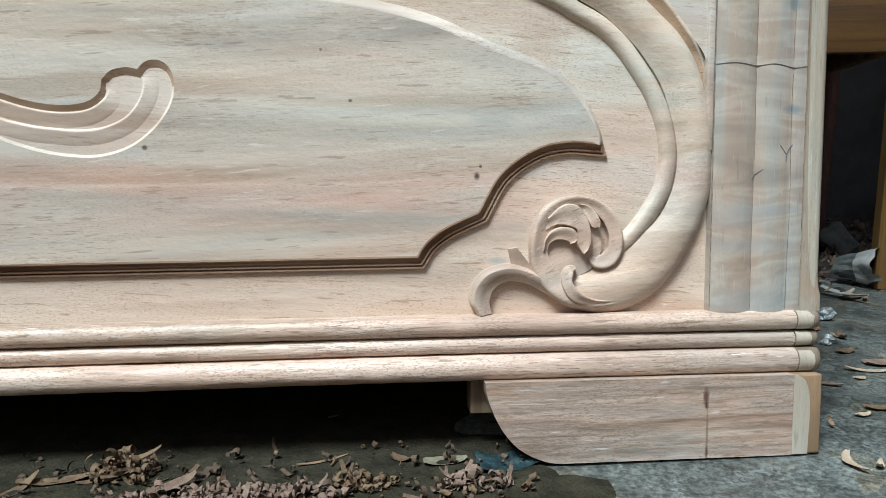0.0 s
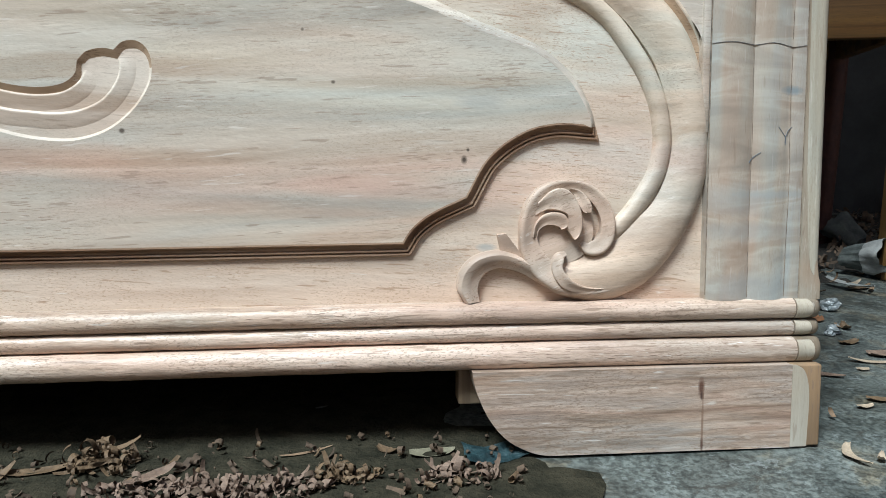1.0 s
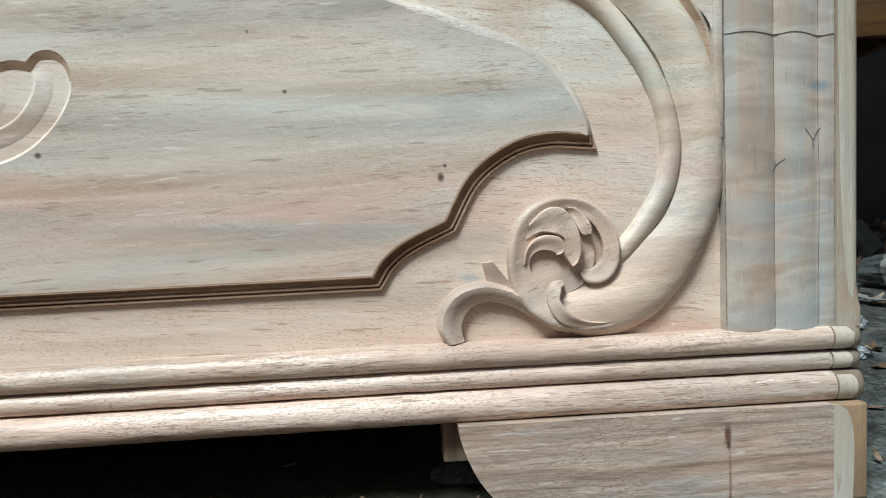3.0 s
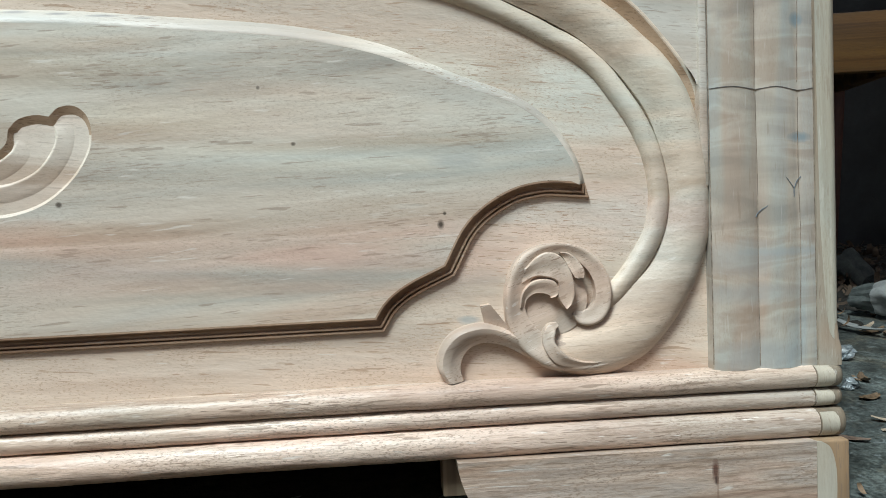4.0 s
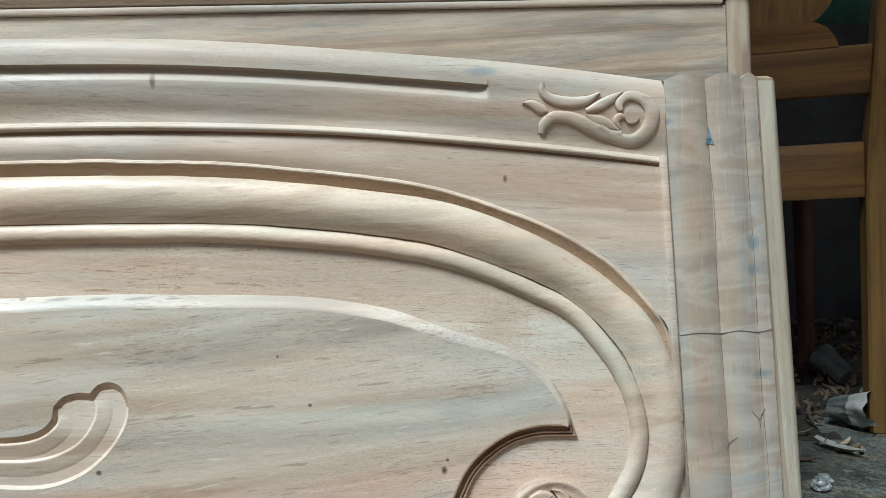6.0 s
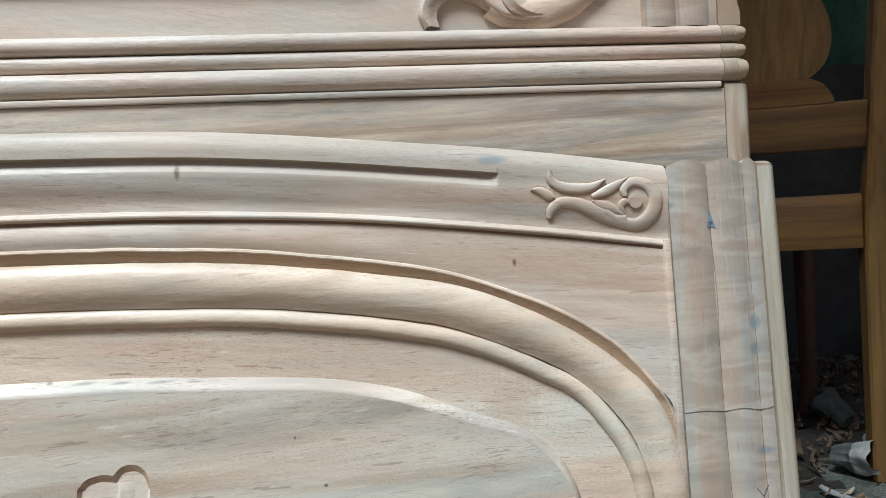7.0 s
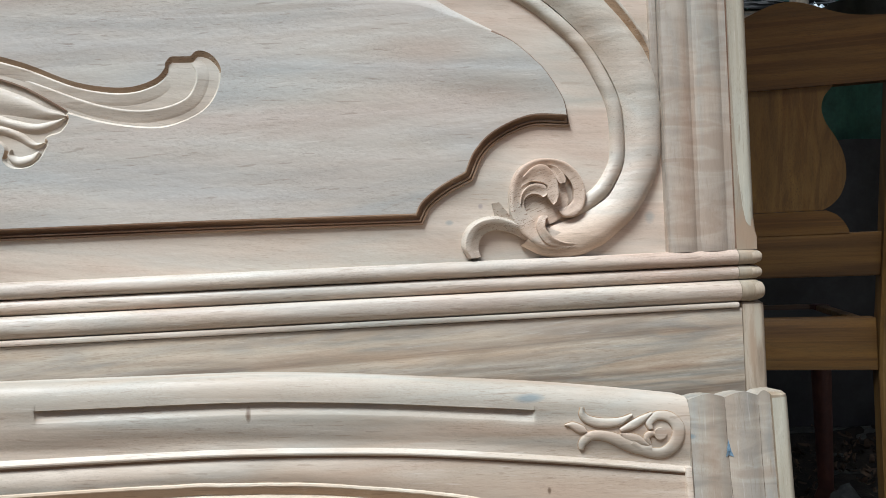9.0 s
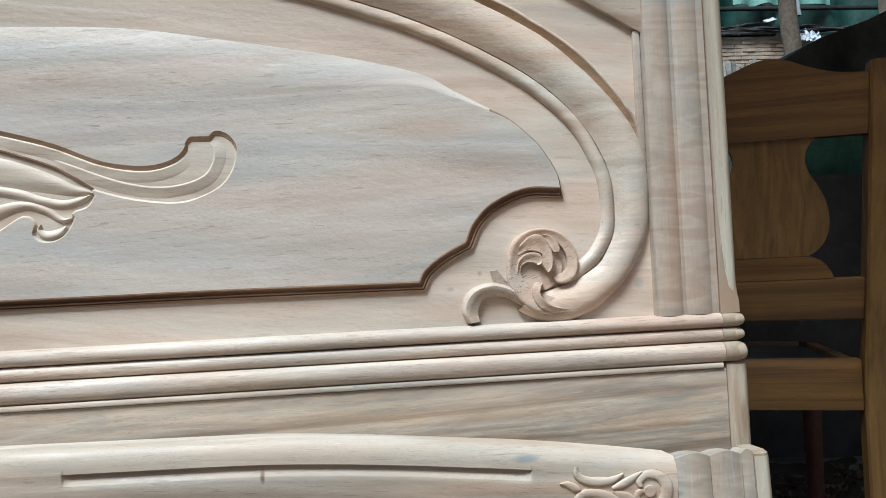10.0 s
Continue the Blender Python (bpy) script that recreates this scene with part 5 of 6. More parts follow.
def headboard():
    thing = stand("headboard", "unpainted carved hardwood bed headboard standing behind the footboard", "headboard",
                  pose(0, H_Y * UNIT, H_PIVOT * UNIT, UPRIGHT) @ pose(0, -H_Y * UNIT, -H_PIVOT * UNIT))
    P = lambda name, bm, m, label="": part(name, bm, m, thing, label, UNIT)
    top = both(curve(H_RAIL_TOP, 5))
    bm = bmesh.new()
    loop = [np.array([2 * MID + 0.10, 0.85]), np.array([-0.10, 0.85])] + [q - np.array([0, 0.004]) for q in top[::-1]]
    sheet(bm, [loop], H_Y)
    sheet(bm, [loop], H_Y + 0.036)
    wall_of(bm, loop, H_Y, H_Y + 0.036)
    P("backing_board", bm, GROUND_HEAD, "pale pinkish planed wood with chisel marks")
    half = outline(H_LOW, H_STEP, H_TOP)
    hole = [q + np.array([0.0, 0.004]) for q in head_lobes()]
    field, edge, chamfer, knife = panel_mesh(half, TIP, [hole, flip(hole)], H_Y, soft=((0.0, 0.004), (0.13, 0.004), (0.20, 0.010), (0.30, 0.028), (0.45, 0.06), (1.0, 0.10)), brown=0.15)
    P("panel", field, WOOD_HEAD, "raised flat panel of greyish pink wood")
    P("panel_moulding", edge, ROUTED_SHADE, "stepped routed moulding along the panel's foot, browned for its downward shade")
    # rim strips near the tip, darkened for the undercut's shade
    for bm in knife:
        P("panel_edge", bm, JOINT_SHADE, "dark brown edge by the panel's tip, with its shade painted in")
    P("panel_chamfer", chamfer, WOOD_HEAD, "pale chamfer along the panel's head")
    bm = bmesh.new()
    brown = hollow(bm, hole, H_Y - 0.0105, slope=0.0028)
    scrolls = twins("carved_scroll", bm, SCROLL, thing, "hollow scroll and leaf cut into the panel")
    twins("scroll_slope", brown, COVE_SHADE, thing, "slope under the scroll's upper rim, browned for its shade")
    for pts in HEAD_LIPS:
        pts = [(x, z + 0.004) for x, z in pts]
        pair("scroll_lip", lambda: rise(bmesh.new(), pts, H_Y - 0.0105 + 0.0036), SCROLL, scrolls, "raised lip between the scroll's lobes")
    # thin dark strip painted along the shaded crease above the leaf
    cut = [(-1.03, 1.1765, 0.0010), (-1.005, 1.1698, 0.0012), (-0.9692, 1.158, 0.0014), (-0.9332, 1.1438, 0.0014), (-0.8973, 1.1218, 0.0013), (-0.8864, 1.1150, 0.0006)]
    pair("leaf_crease", lambda: sweep(bmesh.new(), [(q[0], q[1], max(q[2], 1e-4), 1) for q in curve(cut, 6)], [(1.0, 0.0), (0.8, 0.0034), (-0.8, 0.0034), (-1.0, 0.0)], H_Y - 0.0069), JOINT_SHADE, scrolls, "dark crease line over the leaf, its shade painted in")
    for pts in HEAD_LEAVES:
        pts = [(x, z + 0.004, w) for x, z, w in pts]
        pair("scroll_leaf", lambda: sweep(bmesh.new(), [(q[0], q[1], max(q[2], 1e-4)) for q in curve(pts, 6)], LEAF_FORM, H_Y - 0.0105), SCROLL, scrolls, "carved leaf in the hollow")
    P("arch_band", loft(bmesh.new(), both(curve(H_OUT, 6)), both(curve(H_IN, 6)), BAND_FORM, H_Y), CARVED, "broad rounded arch moulding")
    P("arch_bead", sweep(bmesh.new(), both(curve(H_BEAD, 6)), BEAD_FORM, H_Y), CARVED)
    P("arch_ridge", sweep(bmesh.new(), fading(both(curve(H_RIDGE, 6)), -0.112), RIDGE_FORM, H_Y), CARVED)
    # brown here carries the shade below the ridge
    P("arch_cove", sweep(bmesh.new(), fading(both(curve(H_RIDGE, 6)), -0.112), COVE_FORM, H_Y), COVE_SHADE, "cove under the ridge, browned for the shade on its underside")
    form = [(0.0, -0.002), (0.0, 0.008), (0.06, 0.0125), (0.2, 0.012), (0.5, 0.022), (0.8, 0.026), (0.95, 0.018), (1.0, 0.004), (1.0, -0.036)]
    P("top_rail", loft(bmesh.new(), both(curve(H_RAIL_LOW, 5)), both(curve(H_RAIL_TOP, 5)), form, H_Y), WOOD_RAIL)

    def moved(build):
        bm = build()
        bmesh.ops.translate(bm, vec=(H_X, H_Y, H_Z), verts=bm.verts)
        return bm
    volutes = pair("corner_scroll", lambda: moved(scroll_mesh), VOLUTE, thing, "carved volute with leaf lobes")
    pair("scroll_ground", lambda: moved(scroll_ground_mesh), VOLUTE, volutes, "sunk middle of the volute")
    pair("spandrel_strip", lambda: block(bmesh.new(), -0.1190, -0.1078, H_Y - 0.0055, H_Y + 0.002, 1.10, 1.322, 0.002), WOOD_POST_PINK, thing)

    def post():
        bm = reeds(bmesh.new(), [-0.1075, -0.0645, -0.021, -0.0125], 0.900, 1.53, H_Y - 0.011, 0.0060)
        block(bm, -0.1075, -0.0125, H_Y - 0.0125, H_Y + 0.036, 0.900, 1.52)
        return bm
    pair("post", post, WOOD_POST_PINK, thing, "fluted post of pinkish grey wood")
    strips = pair("edge_strip", lambda: edge_strip(-0.0125, 0.0165, H_Y - 0.0155, H_Y + 0.036, 0.900, 1.53), WOOD_STRIP, thing, "brown edge strip with rounded corner")
    pair("sapwood", lambda: tongue(-0.0125, 0.0165, H_Y - 0.0155, 0.930, 1.52), WOOD_EDGE, strips, "pale sapwood tongue on the edge strip")
    pair("joint", lambda: block(bmesh.new(), -0.0136, -0.0125, H_Y - 0.0142, H_Y - 0.004, 0.903, 1.50), JOINT_SHADE, thing, "dark open joint beside the post")
    for z0, z1, h in ((0.879, 0.901, 0.020), (0.859, 0.879, 0.018), (0.829, 0.859, 0.024)):
        bm = sweep(bmesh.new(), [(2 * MID + 0.03, (z0 + z1) / 2), (-0.0125, (z0 + z1) / 2)], bead_form(z1 - z0, h), H_Y)
        P("bottom_bead", bm, WOOD_BEAD_HEAD)

        def end():
            bm = bead_end(-0.012, 0.0195, z0, z1, h)
            bmesh.ops.translate(bm, vec=(0, H_Y, 0), verts=bm.verts)
            return bm
        ends = pair("bead_end", end, WOOD_STRIP, thing, "brown end of the bead")

        def cap():
            bm = bead_cap(0.0065, 0.0200, z0 + 0.002, z1 - 0.002, h)
            bmesh.ops.translate(bm, vec=(0, H_Y, 0), verts=bm.verts)
            return bm
        pair("sapwood", cap, WOOD_SIDE, ends, "pale sapwood on the bead's end")
    P("fillet", block(bmesh.new(), 2 * MID + 0.024, -0.0145, H_Y - 0.0205, H_Y, 0.8215, 0.8290, 0.002), CHAMFER)
    P("bottom_rail", block(bmesh.new(), 2 * MID + 0.01, -0.01, H_Y - 0.006, H_Y + 0.036, 0.81, 0.900), WOOD_BEAD)
    P("lower_board", block(bmesh.new(), 2 * MID + 0.0075, -0.0095, H_Y - 0.017, H_Y + 0.036, 0.40, 0.8210, 0.002), WOOD_LOW, "plain greyish brown lower board")
    pair("side_edge", lambda: edge_strip(-0.009, 0.025, H_Y - 0.0175, H_Y + 0.036, 0.010, 0.828), WOOD_SIDE, thing, "brown and pale side edge")
    return thing



# ---- the chair behind ----
def chair():
    """Unvarnished dining chair seen from behind: raked back posts, crest, vase splat, rails, front legs."""
    thing = tagged(new("dining_chair"), "unfinished brown wooden dining chair with vase splat, on the floor", "chair")
    thing.matrix_world = pose(0.3754, 0.6782, 0, 0, 0, -18.9)
    P = lambda name, bm, m, label="": part(name, bm, m, thing, label)
    half, w, rake = 0.160, 0.045, 0.224

    def tilt(bm, z0=0.42):
        for v in bm.verts:
            v.co.y -= rake * max(0.0, v.co.z - z0)
        return bm

    for side in (-1, 1):
        bm = bmesh.new()
        x = side * (half + w / 2)
        rows = []
        for z in (0.0, 0.2, 0.4, 0.5, 0.6, 0.7, 0.8, 0.9, 1.0, 1.03):
            k = 1.0 if z < 1.03 else 0.9
            rows.append([(x + a * w / 2 * k, b * 0.02 * k, z) for a, b in ((-1, -0.8), (-0.8, -1), (0.8, -1), (1, -0.8), (1, 0.8), (0.8, 1), (-0.8, 1), (-1, 0.8))])
        vs = grid(bm, rows, close=True)
        bm.faces.new(vs[0]), bm.faces.new(vs[-1])
        P("back_post", tilt(bm), CHAIR_UP)
    P("back_seat_rail", block(bmesh.new(), -half, half, -0.016, 0.012, 0.409, 0.505, 0.003), CHAIR)
    P("lower_back_rail", tilt(block(bmesh.new(), -half, half, -0.010, 0.012, 0.582, 0.660, 0.003)), CHAIR)
    # crest with a raised middle
    xs = np.linspace(-half, half, 25)
    top = [np.array([x, 1.012 + 0.036 * math.exp(-(x / 0.075) ** 2)]) for x in xs]
    loop = [np.array([-half, 0.910]), np.array([half, 0.910])] + top[::-1]
    bm = bmesh.new()
    for y in (-0.012, 0.012):
        sheet(bm, [loop], y)
    wall_of(bm, loop, -0.012, 0.012)
    P("crest_rail", tilt(bm), CHAIR)
    # vase splat and its shoe
    side = curve([(0.066, 0.701), (0.080, 0.710), (0.094, 0.728), (0.101, 0.757), (0.097, 0.792), (0.083, 0.824), (0.067, 0.850), (0.060, 0.873), (0.064, 0.893), (0.079, 0.911)], 5)
    loop = side + [np.array([-q[0], q[1]]) for q in side[::-1]]
    bm = bmesh.new()
    for y in (-0.007, 0.007):
        sheet(bm, [loop], y)
    wall_of(bm, loop, -0.007, 0.007)
    P("splat", tilt(bm), CHAIR_UP)
    side = curve([(0.108, 0.659), (0.103, 0.672), (0.089, 0.690), (0.070, 0.700)], 5)
    loop = side + [np.array([-q[0], q[1]]) for q in side[::-1]]
    bm = bmesh.new()
    for y in (-0.011, 0.011):
        sheet(bm, [loop], y)
    wall_of(bm, loop, -0.011, 0.011)
    P("splat_shoe", tilt(bm), CHAIR)
    for s in (-1, 1):
        P("side_rail", block(bmesh.new(), s * (half + 0.012) - 0.012, s * (half + 0.012) + 0.012, 0.02, 0.40, 0.415, 0.49, 0.003), CHAIR)
        bm = bmesh.new()
        rows = []
        for z, r in ((0.0, 0.026), (0.03, 0.027), (0.055, 0.017), (0.09, 0.018), (0.38, 0.023), (0.49, 0.023)):
            rows.append([(s * (half + 0.01) + r * math.cos(a), 0.41 + r * math.sin(a), z) for a in np.linspace(0, 2 * math.pi, 14, endpoint=False)])
        vs = grid(bm, rows, close=True)
        bm.faces.new(vs[0]), bm.faces.new(vs[-1])
        P("front_leg", bm, RED, "dark reddish turned front leg")
    P("seat", block(bmesh.new(), -half + 0.002, half - 0.002, 0.013, 0.399, 0.462, 0.480, 0.003), SEAT, "dark greenish seat board")
    P("front_seat_rail", block(bmesh.new(), -half, half, 0.40, 0.425, 0.415, 0.49, 0.003), CHAIR)
    return thing


# ---- the yard beyond ----
def sheet_strip(x0, x1, y, z0, z1, seed):
    """A slack hanging cloth with an uneven lower hem."""
    bm = bmesh.new()
    grid(bm, [[(x0 + (x1 - x0) * i / 30, y + 0.05 * math.sin(i * 0.8 + seed), z0 + 0.05 * noise.noise((i * 0.25, seed, 1)) * (1 - j / 8) + (z1 - z0) * j / 8) for i in range(31)] for j in range(9)])
    bmesh.ops.solidify(bm, geom=bm.faces[:], thickness=0.003)
    return bm


def yard():
    wall = tagged(new("brick_wall"), "old mossy brick wall at the far end of the yard", "wall")
    part("mortar_core", block(bmesh.new(), 2.6, 9.0, 8.5, 8.7, 0, 3.60), MORTAR, wall)
    first = part("brick", block(bmesh.new(), -0.092, 0.092, -0.010, 0.06, -0.0215, 0.0215, 0.005, 1), BRICK, wall)
    first.location = (4.2, 8.5, 3.13)
    rng = random.Random(5)
    for r in range(9):
        for c in range(10):
            if r or c:
                ob = new("brick", first.data)
                ob.parent = wall
                ob.location = (4.2 + 0.195 * c + 0.097 * (r % 2), 8.5 + rng.uniform(-0.010, 0.006), 3.13 + 0.053 * r)
    part("coping", block(bmesh.new(), 2.6, 9.0, 8.488, 8.74, 3.60, 3.635, 0.006, 1), BRICK, wall, "weathered flat coping course")
    trunk = tagged(new("tree"), "slim grey tree trunk before the brick wall", "tree")
    bm = bmesh.new()
    rows = []
    for z in (0, 1, 2.2, 2.8, 3.1, 3.25, 3.4, 3.6, 3.9, 4.2, 5.2):
        r = 0.140 - 0.008 * z
        rows.append([(5.232 - 0.06 * (z - 3.4) + r * math.cos(a) * (1 + 0.1 * math.sin(3 * a + z * 5) + 0.12 * noise.noise((math.cos(a), math.sin(a), z * 4))), 8.2 + r * math.sin(a), z) for a in np.linspace(0, 2 * math.pi, 16, endpoint=False)])
    vs = grid(bm, rows, close=True)
    bm.faces.new(vs[-1])
    part("trunk", bm, BARK, trunk)

    def crumple(name, label, x0, x1, z0, z1, y, m, seed, slope=0.0, rough=0.06):
        """A creased sheet that hangs or lies over the wall."""
        bm = bmesh.new()
        rows = []
        for j in range(15):
            v = j / 14
            rows.append([(x0 + (x1 - x0) * i / 24 + 0.15 * rough * noise.noise((i * 0.7, j * 0.7, seed + 5)), y + 0.10 * v - rough * (noise.noise((i * 0.35 + seed * 9, j * 0.3, 0)) + 0.4 * noise.noise((i * 0.9, j * 0.8, seed))),
                          z0 + (z1 - z0) * v + 0.45 * min(0.18, z1 - z0) * v * noise.noise((i * 0.30, 3, seed)) + slope * i / 24 + 0.3 * rough * noise.noise((i * 0.5, j * 0.8, seed * 5.0))) for i in range(25)])
        grid(bm, rows)
        bmesh.ops.solidify(bm, geom=bm.faces[:], thickness=0.004)
        return tagged(part(name, bm, m, sharp=40), label, "sheet")

    crumple("black_sheet", "crumpled black plastic lying over the brick wall", 3.6, 6.3, 3.63, 3.76, 8.42, BLACK, 1, 0.03)
    crumple("plastic_sheet", "crumpled bluish clear plastic hanging over the wall", 5.42, 5.78, 3.54, 3.72, 8.36, BAG, 2, -0.04, 0.035)
    crumple("plastic_sheet", "torn pale plastic strip on the black sheet", 4.96, 5.10, 3.76, 3.82, 8.30, BAG, 6, 0.04, 0.02)
    # rusty tin offcuts laid along the top, their edges bright
    for k, (x, z, l, turn) in enumerate(((4.50, 3.745, 0.42, 7), (4.72, 3.790, 0.30, 10), (4.95, 3.815, 0.36, 5), (4.62, 3.655, 0.55, 3), (5.02, 3.660, 0.40, 1))):
        bm = bmesh.new()
        rows = [[(l * (i / 24 - 0.5), -0.10 + 0.35 * j, 0.012 * math.sin(i * 2.1) + 0.008 * noise.noise((i * 0.8, j, k))) for i in range(25)] for j in range(2)]
        grid(bm, rows)
        bmesh.ops.solidify(bm, geom=bm.faces[:], thickness=0.010)
        ob = part("tin_offcut", bm, PALE_TIN, sharp=50)
        ob.matrix_world = pose(x, 8.58, z, -4, -turn, 0)
        tagged(ob, "pale corrugated tin offcut lying along the wall top", "tin sheet", "tin offcuts on the wall")
    # tarpaulin in two lengths hung from a beam, with a downpipe before it
    hung = tagged(new("tarpaulin"), "dark sea-green tarpaulin hung behind the brick wall", "tarpaulin")
    for x0, x1, lag in ((1.0, 5.55, 0.0), (5.5, 10.0, 1.7)):
        bm = bmesh.new()
        grid(bm, [[(x0 + (x1 - x0) * i / 40, 9.5 + 0.10 * math.sin(i * 0.9 + lag) + 0.10 * noise.noise((i * 0.35, j * 0.3, lag)), 4.9 * j / 14) for i in range(41)] for j in range(15)])
        bmesh.ops.solidify(bm, geom=bm.faces[:], thickness=0.003)
        part("cloth_length", bm, SEA, hung, sharp=70)
    tagged(part("pale_tarpaulin", sheet_strip(5.05, 6.60, 9.30, 4.37, 4.85, 3), SEA_PALE, sharp=70), "pale sea-green tarpaulin slung over the darker one", "tarpaulin")
    tagged(part("beam", block(bmesh.new(), 2.0, 9.5, 9.2, 9.28, 4.26, 4.31, 0.01), BLACK), "dark beam before the green tarpaulin", "beam")
    pipe = tagged(new("downpipe"), "pale bluish plastic pipe before the green tarpaulin", "pipe")
    for z0, z1, r in ((3.87, 5.2, 0.036), (3.87, 3.93, 0.044)):
        bm = bmesh.new()
        vs = grid(bm, [[(5.457 + r * math.cos(a) - 0.03 * (z - 3.8), 8.38 + r * math.sin(a), z) for a in np.linspace(0, 2 * math.pi, 14, endpoint=False)] for z in (z0, z1)], close=True)
        bm.faces.new(vs[0]), bm.faces.new(vs[-1])
        part("pipe_length" if z1 > 4 else "collar", bm, BAG, pipe)
    # a stack under a black sheet, a foil scrap on its shoulder
    bm = bmesh.new()
    rows = []
    for j in range(14):
        y = 2.35 + 0.5 * max(0, j - 9) / 4
        row = []
        for i in range(41):
            x = 1.08 + 1.9 * i / 40
            top = float(np.interp(x, (1.08, 1.30, 1.42, 1.47, 1.635, 1.976, 3.0), (1.10, 1.22, 1.45, 1.560, 1.650, 1.772, 1.95)))
            row.append((x, y + 0.02 * math.sin(i * 0.9) + 0.03 * noise.noise((i * 0.3, j * 0.2, 1)), top * min(1.0, j / 9) + 0.01 * noise.noise((i * 0.5, j, 4)) * (j > 4)))
        rows.append(row)
    grid(bm, rows)
    bmesh.ops.solidify(bm, geom=bm.faces[:], thickness=0.003)
    tagged(part("black_tarpaulin", bm, SLATE, sharp=70), "greenish black plastic tarpaulin draped high behind the chair", "tarpaulin")
    crumple("plastic_sheet", "crumpled pale pinkish plastic hanging down beside the black tarpaulin", 1.84, 2.20, 0.0, 1.93, 3.6, PAPER, 4, 0.0, 0.06)
    bm = bmesh.new()
    rows = []
    for j in range(13):
        u = j / 12
        r = 0.055 * math.sin(math.pi * min(0.97, 0.06 + 0.9 * u)) ** 0.6
        rows.append([(0.87 + r * (1 + 0.25 * noise.noise((math.cos(a), math.sin(a), u * 4))) * math.cos(a), 1.70 + 0.5 * r * math.sin(a), 0.962 + 0.26 * u) for a in np.linspace(0, 2 * math.pi, 20, endpoint=False)])
    vs = grid(bm, rows, close=True)
    bm.faces.new(vs[0]), bm.faces.new(vs[-1])
    tagged(part("plastic_bag", bm, BAG, sharp=60), "pale bluish stuffed plastic bag on the black sheet", "bag")
    bm = bmesh.new()
    grid(bm, [[(0.9 + 1.9 * i / 30, 1.80 + 0.04 * math.sin(i * 0.9) + 0.03 * noise.noise((i * 0.3, j * 0.2, 1)), 1.30 * j / 12) for i in range(31)] for j in range(13)])
    bmesh.ops.solidify(bm, geom=bm.faces[:], thickness=0.003)
    tagged(part("green_net", bm, GREEN, sharp=70), "dark green net hanging behind the chair", "net")
    # black sheet that stands in for the dark space beyond the chair
    bm = bmesh.new()
    grid(bm, [[(0.8 + 2.0 * i / 30, 1.70 + 0.03 * math.sin(i * 0.7) + 0.03 * noise.noise((i * 0.3, j * 0.2, 7)), 0.97 * j / 12) for i in range(31)] for j in range(13)])
    bmesh.ops.solidify(bm, geom=bm.faces[:], thickness=0.003)
    tagged(part("black_sheet", bm, BLACK, sharp=70), "black sheet added for the darkness behind the chair", "sheet")


# ---- shavings and litter ----
def ribbon(bm, at, turn, length, width, curl, twist, rng):
    """A thin curled plane shaving: a strip wound along a helix."""
    m = Matrix.Translation(at) @ Euler(turn).to_matrix().to_4x4()
    n = max(5, int(abs(curl) * 3.0) + 4)
    r = length / max(0.6, abs(curl))
    rows = []
    for i in range(n):
        a = curl * i / (n - 1)
        k = 1 + 0.25 * i / (n - 1)
        c = Vector((r * k * math.sin(a), twist * i / (n - 1), r * (1 - k * math.cos(a))))
        w = width * (0.55 + 0.45 * math.sin(math.pi * (0.12 + 0.8 * i / (n - 1)))) / 2
        rows.append([m @ (c + Vector((0, -w, 0))), m @ (c + Vector((0, w, 0)))])
    grid(bm, rows)


def shavings(name, label, material, count, place, size, seed, wide=(0.18, 0.45), lean=0.7, tight=True):
    rng = random.Random(seed)
    bm = bmesh.new()
    for _ in range(count):
        x, y, z = place(rng)
        s = rng.uniform(*size)
        curl = rng.choice((rng.uniform(0.6, 1.6), rng.uniform(3, 6), rng.uniform(5, 9), rng.uniform(5, 10)) if tight else (rng.uniform(0.3, 0.8), rng.uniform(0.5, 1.4), rng.uniform(1.5, 3)))
        ribbon(bm, (x, y, z + 0.002), (rng.uniform(-lean, lean), rng.uniform(-lean, lean), rng.uniform(0, 6.28)), s, s * rng.uniform(*wide), curl, rng.uniform(-0.4, 0.6) * s, rng)
    for v in bm.verts:
        v.co.z = max(v.co.z, 0.0005)
    return tagged(part(name, bm, material, sharp=180), label, "shavings", kind="stuff")


def heap_place(rng):
    return rng.uniform(-1.2, -0.24), min(0.012, rng.gauss(-0.05, 0.035)), rng.uniform(0, 0.002)


def pile_place(cx, cy, rx, ry, h):
    def place(rng):
        a, d = rng.uniform(0, 6.28), rng.random() ** 0.6
        return cx + rx * d * math.cos(a), cy + ry * d * math.sin(a), rng.uniform(0, h * max(0.1, 1 - d))
    return place


def far_place(rng):
    return rng.uniform(0.06, 1.3), rng.uniform(0.25, 1.9), rng.uniform(0, 0.01)


def dark_place(rng):
    return rng.uniform(0.10, 1.3), rng.uniform(0.62, 1.5), rng.uniform(0, 0.02)


def near_place(rng):
    return rng.uniform(0.02, 0.6), rng.uniform(-0.25, 0.5), rng.uniform(0, 0.001)


